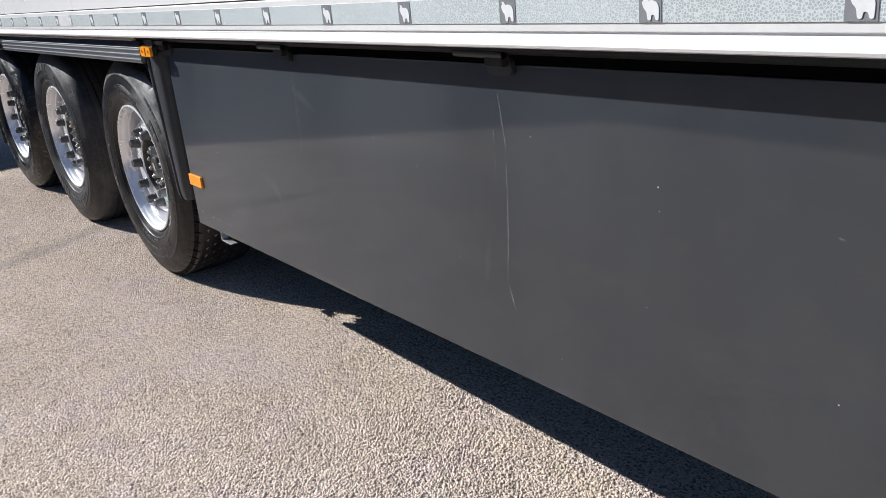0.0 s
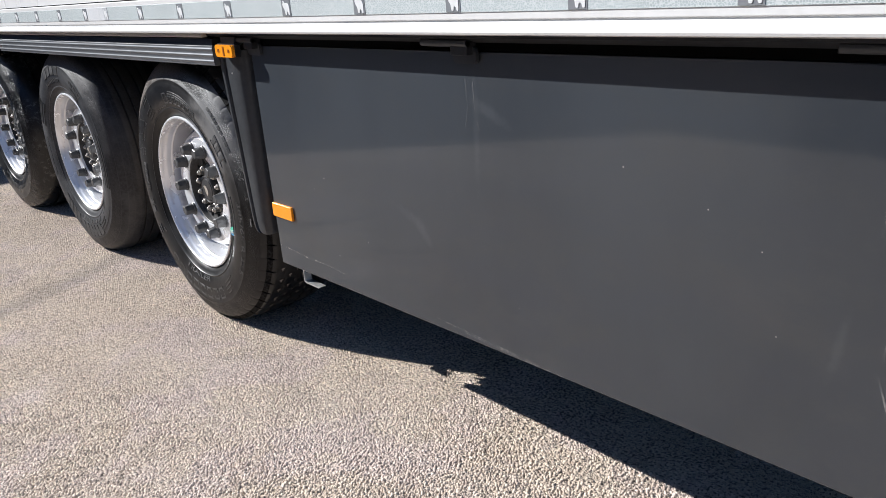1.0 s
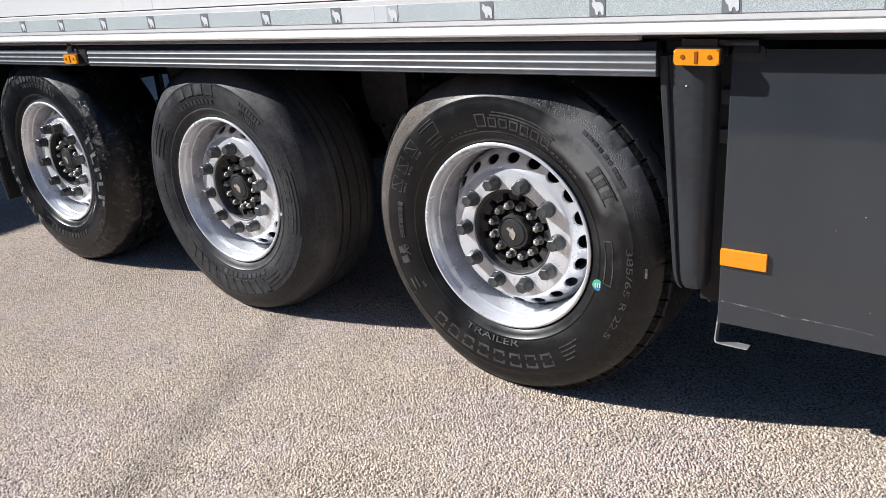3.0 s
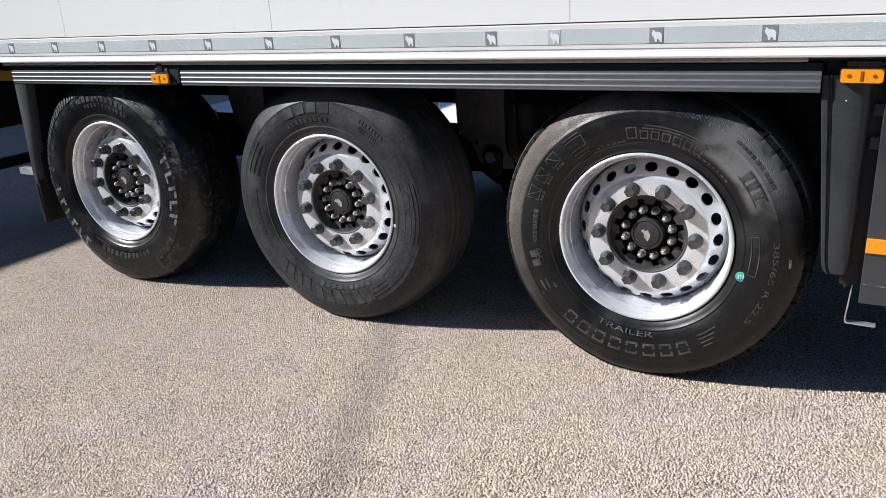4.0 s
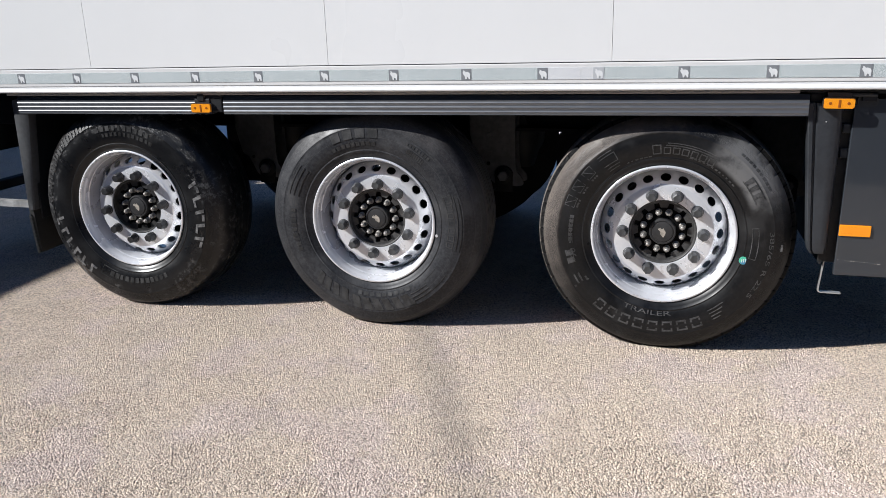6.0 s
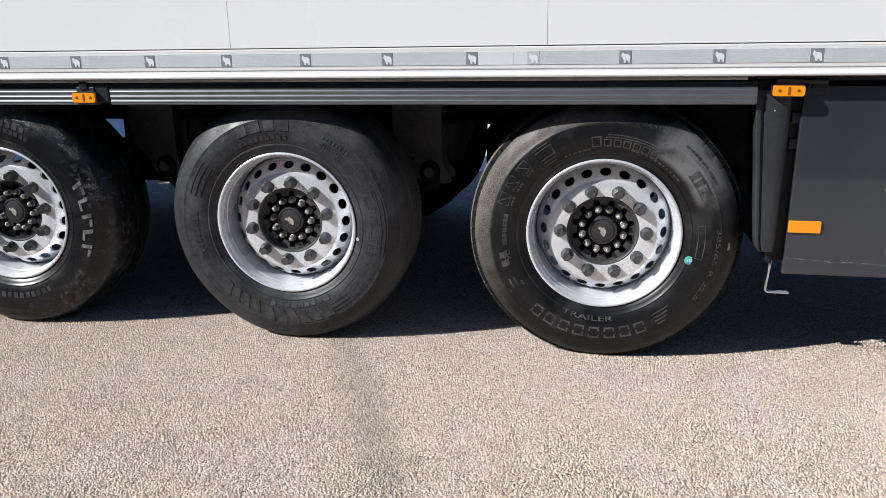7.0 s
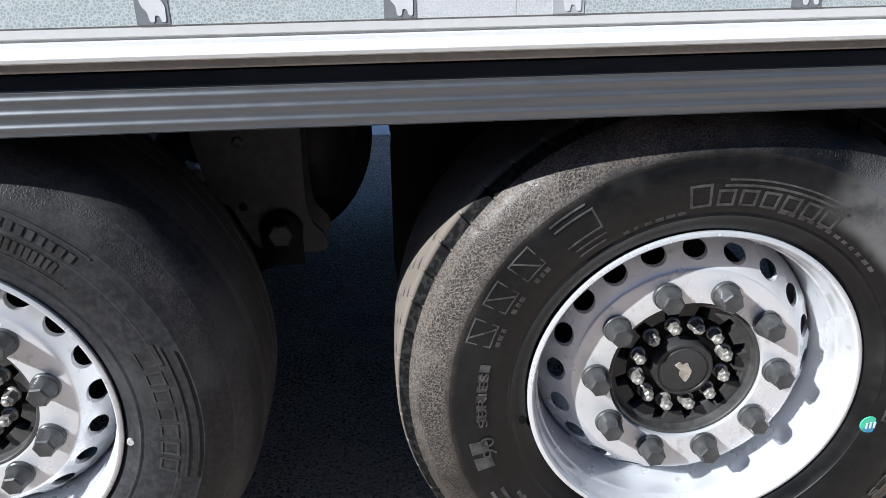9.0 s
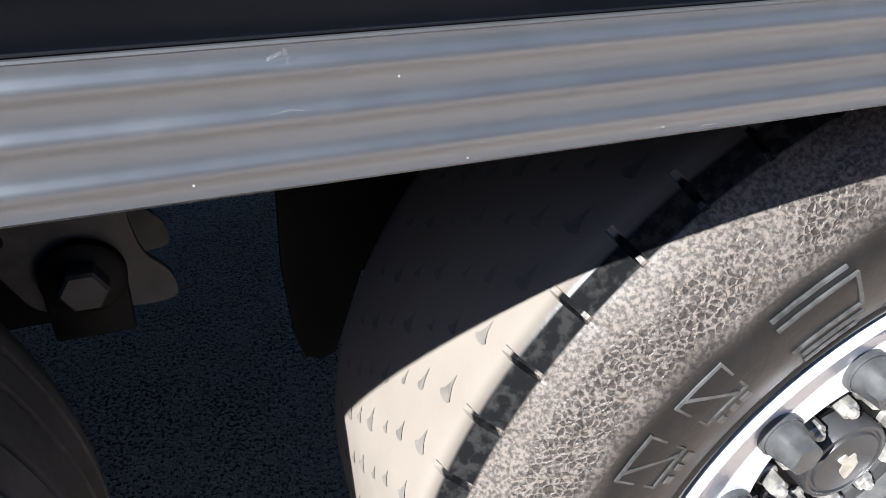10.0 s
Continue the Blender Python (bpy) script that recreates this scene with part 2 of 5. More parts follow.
def skirt_material():
    k = Nodes("dark_grey_skirt_paint")
    g = k.noise(1.6, 5, k.stretch(1, 1, 0.35))
    f = k.noise(240, 2)
    col = k.mix(k.step(g, 0.3, 0.7), (0.043, 0.047, 0.054), (0.060, 0.064, 0.071))
    drip = k.noise(14, 4, k.stretch(6.0, 1, 0.25))
    col = k.mix(k.step(drip, 0.60, 0.82, 0.0, 0.25), col, (0.054, 0.054, 0.054))
    dust = k.noise(3.2, 6, k.stretch(0.8, 1, 1.6))
    col = k.mix(k.step(dust, 0.48, 0.72, 0.0, 0.50), col, (0.066, 0.064, 0.063))
    film = k.noise(9.0, 6, k.stretch(0.7, 1, 1.3), 0.7)
    col = k.mix(k.step(film, 0.50, 0.72, 0.0, 0.30), col, (0.070, 0.068, 0.067))
    # hand-wide pale wipes: centre, half length, half width, slope, strength
    s = k.n("ShaderNodeSeparateXYZ")
    k.link(k.coord(), s.inputs[0])
    rag = k.noise(30, 5, k.stretch(1, 1, 1), 0.7)
    for cx, cz, a, b, tilt, much in ((1.385, 0.655, 0.055, 0.020, -50, 0.18), (1.345, 0.685, 0.085, 0.018, -20, 0.11), (1.640, 0.978, 0.075, 0.018, -25, 0.18), (2.402, 0.665, 0.075, 0.012, 80, 0.12), (1.60, 0.93, 0.16, 0.012, 88, 0.12)):
        u, w = math.cos(radians(tilt)), math.sin(radians(tilt))
        dx, dz = k.math("SUBTRACT", s.outputs[0], cx), k.math("SUBTRACT", s.outputs[2], cz)
        p = k.math("DIVIDE", k.math("ADD", k.math("MULTIPLY", dx, u), k.math("MULTIPLY", dz, w)), a)
        q = k.math("DIVIDE", k.math("SUBTRACT", k.math("MULTIPLY", dz, u), k.math("MULTIPLY", dx, w)), b)
        d = k.math("SQRT", k.math("ADD", k.math("MULTIPLY", p, p), k.math("MULTIPLY", q, q)))
        d = k.math("MULTIPLY_ADD", k.math("SUBTRACT", rag, 0.5), 1.4, d)
        col = k.mix(k.step(d, 0.1, 1.1, much, 0.0), col, (0.19, 0.185, 0.18))
    k.bump(k.math("ADD", k.math("MULTIPLY", f, 0.2), k.noise(2.2, 2)), 0.05, 0.002)
    k.b.inputs["Coat Weight"].default_value = 1.0
    k.b.inputs["Coat IOR"].default_value = 1.50
    k.b.inputs["Coat Roughness"].default_value = 0.06
    k.b.inputs["Coat Tint"].default_value = (0.88, 0.94, 1.0, 1.0)
    return k.done(col, k.step(g, 0.3, 0.7, 0.46, 0.54), 0.52, 0.5)


def tape_material(name, cell, wall, size):
    k = Nodes(name)
    n = k.n("ShaderNodeTexVoronoi", feature="DISTANCE_TO_EDGE")
    n.inputs["Scale"].default_value, n.inputs["Randomness"].default_value = size, 0.8
    k.link(k.coord(), n.inputs["Vector"])
    v = n.outputs["Distance"]
    g = k.noise(3, 4)
    inside = k.mix(k.step(g, 0.3, 0.7), cell, tuple(c * 1.22 for c in cell))
    inside = k.mix(k.step(k.noise(60, 4), 0.60, 0.75, 0.0, 0.3), inside, (0.52, 0.50, 0.46))
    col = k.mix(k.step(v, 0.07, 0.15), wall, inside)
    k.bump(k.step(v, 0.0, 0.16), 0.2, 0.0004)
    return k.done(col, 0.40, 0.1, 0.8)


def white_panel():
    k = Nodes("white_gelcoat_panel")
    g = k.noise(0.9, 5, k.stretch(1, 1, 0.5))
    f = k.noise(35, 4)
    col = k.mix(k.step(g, 0.3, 0.75), (0.80, 0.80, 0.79), (0.76, 0.76, 0.745))
    col = k.mix(k.step(f, 0.62, 0.8, 0.0, 0.10), col, (0.60, 0.58, 0.54))
    k.bump(k.noise(6, 3), 0.06, 0.002)
    return k.done(col, k.step(g, 0.3, 0.7, 0.25, 0.36), 0, 0.5)


def rail_material():
    k = Nodes("anodised_dark_rail")
    streak = k.noise(4, 4, k.stretch(0.5, 10, 9))
    g = k.noise(26, 5)
    col = k.mix(k.step(streak, 0.3, 0.7), (0.180, 0.189, 0.204), (0.210, 0.218, 0.231))
    col = k.mix(k.step(g, 0.60, 0.78, 0.0, 0.18), col, (0.34, 0.33, 0.31))
    k.bump(k.noise(5, 4, k.stretch(0.5, 3, 6)), 0.05, 0.003)
    return k.done(col, k.step(g, 0.3, 0.7, 0.38, 0.46), 0.78, 0.5)


def scratch_material(name, most):
    k = Nodes(name)
    k.b.inputs["Alpha"].default_value = 0.5
    a = k.noise(60, 5, k.stretch(1, 1, 0.3))
    k.link(k.step(a, 0.40, 0.70, 0.0, most), k.b.inputs["Alpha"])
    return k.done((0.42, 0.41, 0.39), 0.6)


GROUND = ground_material()
CHIPS = chip_material()
WHITE = white_panel()
EDGE = simple("white_painted_aluminium", (0.70, 0.695, 0.68), 0.33, 0, 0.05, 50, 2)
STRIP = simple("grey_sealing_strip", (0.36, 0.34, 0.31), 0.5, 0, 0.15, 80, 6)
GAP = simple("black_joint_sealant", (0.025, 0.024, 0.023), 0.7, 0, 0.2)
TAPE = tape_material("retroreflective_tape", (0.38, 0.435, 0.435), (0.64, 0.68, 0.68), 215)
TAPE_PALE = tape_material("pale_retroreflective_tape", (0.56, 0.575, 0.585), (0.76, 0.77, 0.78), 260)
MARK_PALE = simple("pale_printed_tape", (0.50, 0.515, 0.53), 0.38, 0.1, 0.08)
MARK_DARK = simple("grey_printed_tape", (0.25, 0.262, 0.275), 0.24, 0.1, 0.08, spec=1.0)
MARK_LIGHT = simple("white_printed_tape", (0.70, 0.71, 0.71), 0.4, 0, 0.06)
RAIL = rail_material()
# the shade of the recess over the rail is put into this blue-black
CHANNEL = simple("shade_blue_channel", (0.010, 0.012, 0.017), 0.4, 0, 0.2, 60, 5, 0.0004)
SKIRT = skirt_material()
PLASTIC = simple("black_moulded_plastic", (0.018, 0.019, 0.021), 0.45, 0, 0.25, 120, 5, 0.0008, 0.3)
GUARD = simple("dark_grey_coated_metal", (0.034, 0.037, 0.042), 0.42, 0.1, 0.2, 60, 4, 0.0006)
POSTGREY = simple("scuffed_grey_plastic", (0.045, 0.047, 0.050), 0.5, 0, 0.25, 50, 6, 0.001)
# darker than black paint: the deep shade under the floor is in this colour
STEEL = simple("shade_black_chassis", (0.005, 0.0052, 0.0058), 0.6, 0, 0.35, 40, 5, 0.001, 0.15)
DUSTY = simple("dusty_chassis_paint", (0.066, 0.066, 0.068), 0.65, 0, 0.35, 40, 7, 0.001)
ZINC = simple("galvanised_steel", (0.55, 0.55, 0.54), 0.42, 0.6, 0.2, 60, 12)
RUBBER = simple("black_rubber_flap", (0.012, 0.012, 0.012), 0.6, 0, 0.3, 80, 8, 0.0012)
RIM = rim_material()
HUB = simple("black_hub_casting", (0.004, 0.0040, 0.0040), 0.6, 0.0, 0.4, 45, 12, 0.0012, 0.12)
HUBEDGE = simple("grey_hub_flange", (0.060, 0.0585, 0.057), 0.5, 0.1, 0.35, 60, 14, 0.001)
CAP = simple("dark_grey_hub_cap", (0.030, 0.030, 0.031), 0.40, 0, 0.25, 60, 20, 0.0006)
NUT = simple("grey_nut_cover", (0.066, 0.067, 0.068), 0.42, 0.1, 0.28, 70, 25, 0.0008)
NUT_BLACK = simple("black_nut_cover", (0.022, 0.022, 0.023), 0.40, 0, 0.3, 70, 25, 0.0008)
HUBEDGE_DARK = simple("black_hub_flange", (0.018, 0.018, 0.018), 0.5, 0, 0.35, 60, 14, 0.001)
BOLT = simple("worn_steel_bolt", (0.34, 0.325, 0.30), 0.42, 0.5, 0.4, 90, 40, 0.001)
EMBLEM = simple("peeling_emblem_metal", (0.46, 0.42, 0.36), 0.45, 0.4, 0.3, 90, 40)
VALVE = simple("white_valve_cap", (0.6, 0.6, 0.6), 0.4, 0.2)
STICK_G = simple("green_round_sticker", (0.10, 0.50, 0.33), 0.4, 0, 0.06)
STICK_B = simple("blue_sticker_print", (0.06, 0.24, 0.42), 0.4, 0, 0.06)
STICK_W = simple("pale_sticker_print", (0.62, 0.72, 0.68), 0.4, 0, 0.05)
SCUFF = scratch_material("pale_scuff", 0.34)
SCORE = scratch_material("bright_scratch", 0.6)
CHIP = simple("bare_chip", (0.42, 0.41, 0.39), 0.6, 0, 0.1)
YELLOW = simple("yellow_reflective_plate", (0.62, 0.36, 0.02), 0.4, 0, 0.12)
BUILDING = simple("blue_grey_cladding", (0.080, 0.112, 0.170), 0.6, 0, 0.12, 20, 0.5)
TYRE_A = tyre_material("dusty_worn_rubber", (-0.85, 0.53), 0.62, 0.66, 0.78, True, 0.40, 0.9, 0.36, shine=0.38, pale_sector=0.85)
TYRE_B = tyre_material("dull_grey_rubber", (0.3, 0.95), 0.12, 0.3, 0.12, False, 0.46, 4.8, 0.35, 0.0, 0.26)
TYRE_C = tyre_material("scuffed_black_rubber", (-0.6, 0.8), 0.05, 0.7, 0.04, False, 0.34, 1.0, 0.10, 0.9, 0.40)
# paler than the tyre: edge highlights of the raised marks, put into the tone
PRINT = simple("edge_lit_raised_rubber", (0.055, 0.0550, 0.0552), 0.40, 0, 0.6, 90, 14)
PRINT_W = simple("scuffed_raised_rubber", (0.022, 0.0218, 0.0215), 0.5, 0, 0.6, 70, 18)
PRINT_C = simple("chalky_raised_rubber", (0.075, 0.074, 0.073), 0.6, 0, 0.6, 70, 18)
CHALK = simple("chalky_grey_rubber", (0.125, 0.124, 0.123), 0.65, 0, 0.7, 60, 25)
PRINT_G = simple("grey_raised_rubber", (0.034, 0.034, 0.0345), 0.5, 0, 0.45, 70, 18)


def amber(name, base):
    k = Nodes(name)
    v = k.voronoi(190, feature="DISTANCE_TO_EDGE")
    col = k.mix(k.step(v, 0.02, 0.2), tuple(c * 0.90 for c in base), base)
    k.bump(v, 0.4, 0.001)
    return k.done(col, 0.15, 0, 0.6)


AMBER = amber("amber_lens", (0.92, 0.34, 0.012))
REFLEX = amber("orange_reflex_lens", (1.0, 0.34, 0.006))
AMBER_DARK = simple("dark_amber_bulb", (0.30, 0.09, 0.01), 0.3, 0, 0.1)

# ---- mesh helpers ----


def link_mesh(name, bm, mat, smooth=None):
    bmesh.ops.recalc_face_normals(bm, faces=bm.faces)
    me = bpy.data.meshes.new(name)
    bm.to_mesh(me)
    bm.free()
    me.materials.append(mat)
    if smooth is not None:
        me.shade_smooth()
        me.set_sharp_from_angle(angle=radians(smooth))
    return me


def part(name, bm, mat, parent, label="", at=None, smooth=None):
    ob = new(name, link_mesh(name, bm, mat, smooth))
    ob.parent = parent
    if at is not None:
        ob.matrix_basis = at
    return tagged(ob, label)


def more(ob_mesh, name, parent, at):
    """Another object on a mesh that exists."""
    ob = new(name, ob_mesh)
    ob.parent = parent
    ob.matrix_basis = at
    return ob


def box(bm, x0, x1, y0, y1, z0, z1, bevel=0.0):
    b = bmesh.new() if bevel else bm
    v = [b.verts.new((x, y, z)) for x in (x0, x1) for y in (y0, y1) for z in (z0, z1)]
    for q in ((0, 1, 3, 2), (4, 6, 7, 5), (0, 4, 5, 1), (2, 3, 7, 6), (0, 2, 6, 4), (1, 5, 7, 3)):
        b.faces.new([v[i] for i in q])
    if bevel:
        bmesh.ops.recalc_face_normals(b, faces=b.faces)
        bmesh.ops.bevel(b, geom=b.edges[:], offset=bevel, segments=2, affect="EDGES", profile=0.5)
        me = bpy.data.meshes.new("tmp")
        b.to_mesh(me)
        b.free()
        bm.from_mesh(me)
        bpy.data.meshes.remove(me)
    return bm


def extrude_x(bm, section, x0, x1):
    """A closed (y, z) section drawn out along x."""
    a = [bm.verts.new((x0, y, z)) for y, z in section]
    b = [bm.verts.new((x1, y, z)) for y, z in section]
    k = len(section)
    for i in range(k):
        j = (i + 1) % k
        bm.faces.new((a[i], a[j], b[j], b[i]))
    bm.faces.new(a)
    bm.faces.new(b[::-1])
    return bm


def extrude_y(bm, outline, y0, y1):
    """A closed (x, z) outline drawn out along y."""
    a = [bm.verts.new((x, y0, z)) for x, z in outline]
    b = [bm.verts.new((x, y1, z)) for x, z in outline]
    k = len(outline)
    for i in range(k):
        j = (i + 1) % k
        bm.faces.new((a[i], a[j], b[j], b[i]))
    bm.faces.new(a)
    bm.faces.new(b[::-1])
    return bm


def lathe(bm, profile, segs=64, closed=False, centre=(0, 0, 0), axis="y"):
    """Turn a profile of (radius, along) about an axis."""
    rings = []
    for r, h in profile:
        ring = []
        if r < 1e-6:
            p = (0, h, 0) if axis == "y" else ((0, 0, h) if axis == "z" else (h, 0, 0))
            rings.append([bm.verts.new(Vector(p) + Vector(centre))] * segs)
            continue
        for i in range(segs):
            a = 2 * math.pi * i / segs
            c, s = r * math.cos(a), r * math.sin(a)
            p = (c, h, s) if axis == "y" else ((c, s, h) if axis == "z" else (h, c, s))
            ring.append(bm.verts.new(Vector(p) + Vector(centre)))
        rings.append(ring)
    pairs = list(zip(rings, rings[1:])) + ([(rings[-1], rings[0])] if closed else [])
    for p, q in pairs:
        for i in range(segs):
            j = (i + 1) % segs
            f = []
            for v in (p[i], p[j], q[j], q[i]):
                if v not in f:
                    f.append(v)
            if len(f) > 2:
                bm.faces.new(f)
    return rings


def tube(bm, p, q, r, segs=14):
    p, q = Vector(p), Vector(q)
    d = (q - p).normalized()
    u = d.orthogonal().normalized()
    w = d.cross(u)
    ends = []
    for c in (p, q):
        ends.append([bm.verts.new(c + r * (math.cos(2 * math.pi * i / segs) * u + math.sin(2 * math.pi * i / segs) * w)) for i in range(segs)])
    for i in range(segs):
        j = (i + 1) % segs
        bm.faces.new((ends[0][i], ends[0][j], ends[1][j], ends[1][i]))
    bm.faces.new(ends[0])
    bm.faces.new(ends[1][::-1])


def rounded(points, radius, n=4):
    """A closed outline with its corners rounded."""
    out = []
    k = len(points)
    for i in range(k):
        p, a, b = Vector(points[i]), Vector(points[i - 1]), Vector(points[(i + 1) % k])
        ra = min(radius, 0.45 * (a - p).length, 0.45 * (b - p).length)
        s, e = p + (a - p).normalized() * ra, p + (b - p).normalized() * ra
        for j in range(n + 1):
            t = j / n
            out.append(tuple((1 - t) ** 2 * s + 2 * t * (1 - t) * p + t * t * e))
    return out


# ---- ground and the walls round the yard, some of them added out of view ----


def ground():
    bm = bmesh.new()
    xs = [-400, -60, -12, -6, -3, 0, 3, 6, 12, 60, 400]
    vs = [[bm.verts.new((x, y, 0)) for y in xs] for x in xs]
    for i in range(len(xs) - 1):
        for j in range(len(xs) - 1):
            bm.faces.new((vs[i][j], vs[i + 1][j], vs[i + 1][j + 1], vs[i][j + 1]))
    ob = new("ground", link_mesh("ground", bm, GROUND))
    tagged(ob, "pale tan chip-sealed asphalt yard with faint tyre scrubs", "ground", kind="structure")


def chip_seal():
    """Loose-set stones standing two millimetres proud of the binder, thickest along the trailer and thinning out."""
    rng = np.random.default_rng(5)
    pitch = 0.0086
    gx, gy = np.meshgrid(np.arange(-3.3, 3.1, pitch), np.arange(-2.35, 0.45, pitch * 0.866), indexing="ij")
    gx = gx + 0.5 * pitch * (np.arange(gx.shape[1]) % 2)[None, :]
    p = np.stack([gx.ravel(), gy.ravel()], 1) + rng.uniform(-0.45, 0.45, (gx.size, 2)) * pitch
    x, y = p[:, 0], p[:, 1]
    far = np.maximum(0.0, x - 0.2) * 0.62      # the strip narrows towards the front
    keep = np.minimum(np.clip((y + 2.3 - far) / 0.5, 0, 1), np.clip((0.4 - y) / 0.3, 0, 1))
    keep = np.minimum(keep, np.minimum(np.clip((x + 3.3) / 0.6, 0, 1), np.clip((3.05 - x) / 0.4, 0, 1)))
    p = p[rng.uniform(0, 1, len(p)) < keep * 0.93]
    n = len(p)
    a = (np.arange(5)[None, :] + rng.uniform(-0.3, 0.3, (n, 5))) * (2 * np.pi / 5) + rng.uniform(0, 6.3, (n, 1))
    r = rng.uniform(0.0036, 0.0056, (n, 1)) * rng.uniform(0.85, 1.15, (n, 5))
    swell = np.sin(p[:, :1] * 9.1 + 2.0 * np.sin(p[:, 1:] * 5.3)) * np.sin(p[:, 1:] * 11.7 + 1.5 * np.sin(p[:, :1] * 6.1))
    tall = rng.uniform(0.0009, 0.0040, (n, 1)) * (1.0 + 0.25 * swell)
    lean = rng.uniform(-0.30, 0.30, (n, 2))
    v = np.zeros((n, 10, 3), dtype=np.float32)
    v[:, :5, 0] = p[:, :1] + r * np.cos(a)
    v[:, :5, 1] = p[:, 1:] + r * np.sin(a)
    v[:, :5, 2] = -0.0006
    v[:, 5:, 0] = p[:, :1] + 0.66 * r * np.cos(a)
    v[:, 5:, 1] = p[:, 1:] + 0.66 * r * np.sin(a)
    v[:, 5:, 2] = tall + 0.66 * r * (np.cos(a) * lean[:, :1] + np.sin(a) * lean[:, 1:])
    one = []
    for i in range(5):
        k = (i + 1) % 5
        one += [i, k, 5 + k, 5 + i]
    one += [5, 6, 7, 8, 9]
    loops = (np.array(one)[None, :] + 10 * np.arange(n)[:, None]).astype(np.int32).ravel()
    starts = (np.array([0, 4, 8, 12, 16, 20])[None, :] + 25 * np.arange(n)[:, None]).astype(np.int32).ravel()
    me = bpy.data.meshes.new("chip_stones")
    me.vertices.add(10 * n)
    me.vertices.foreach_set("co", v.ravel())
    me.loops.add(25 * n)
    me.loops.foreach_set("vertex_index", loops)
    me.polygons.add(6 * n)
    me.polygons.foreach_set("loop_start", starts)
    me.update(calc_edges=True)
    me.validate()
    me.materials.append(CHIPS)
    ob = new("chip_stones", me)
    tagged(ob, "cream and grey stone chips set in the yard surface", "stone chips", kind="stuff")


def pavement():
    """A pale strip added beyond the trailer; its whiteness stands for brightly lit ground."""
    bm = bmesh.new()
    box(bm, -6.6, 30.0, 3.70, 12.0, -0.05, 0.012, 0.004)
    ob = new("pavement", link_mesh("pavement", bm, simple("brightened_far_ground", (0.80, 0.79, 0.76), 0.8, 0, 0.08, 60, 2, 0.001)))
    tagged(ob, "pale strip added on the far side for the brightness of the ground there", "pavement", kind="structure")


def yard_wall(name, a, b, h):
    """A straight wall between two points of the plan."""
    a, b = Vector(a), Vector(b)
    bm = bmesh.new()
    box(bm, 0, (b - a).length, 0, 0.4, 0, h, 0.03)
    ob = new(name, link_mesh(name, bm, BUILDING))
    d = b - a
    ob.matrix_world = pose(a.x, a.y, 0, 0, 0, math.degrees(math.atan2(d.y, d.x)))
    tagged(ob, "plain blue-grey wall round the yard, in part added to screen the sky", "wall", kind="structure")


ground()
chip_seal()
pavement()
# south and corner stand out of view; they give the skirt its reflection
yard_wall("wall_south", (32.0, -7.38), (-7.08, -7.28), 5.0)
yard_wall("wall_corner", (-6.80, -7.29), (-9.93, -4.32), 5.0)
# north and east are added unseen, to hold back low sky light
yard_wall("sky_screen_north", (-40.0, 24.0), (60.0, 24.0), 3.5)
yard_wall("sky_screen_east", (32.4, 24.0), (32.4, -7.8), 6.0)
yard_wall("wall_west", (-9.93, -4.60), (-10.02, 10.0), 5.0)

# ---- the trailer ----
trailer = new("semi_trailer")
tagged(trailer, "white refrigerated semi-trailer with dark grey side skirts and three axles", "trailer")
FRONT, REAR, FAR = 7.6, -4.35, 2.52
RISE = pose(-0.8, 0, 1.12) @ pose(0, 0, 0, 0, -0.56, 0) @ pose(0.8, 0, -1.12)      # the box rides a little nose-up
SEAM = -0.252


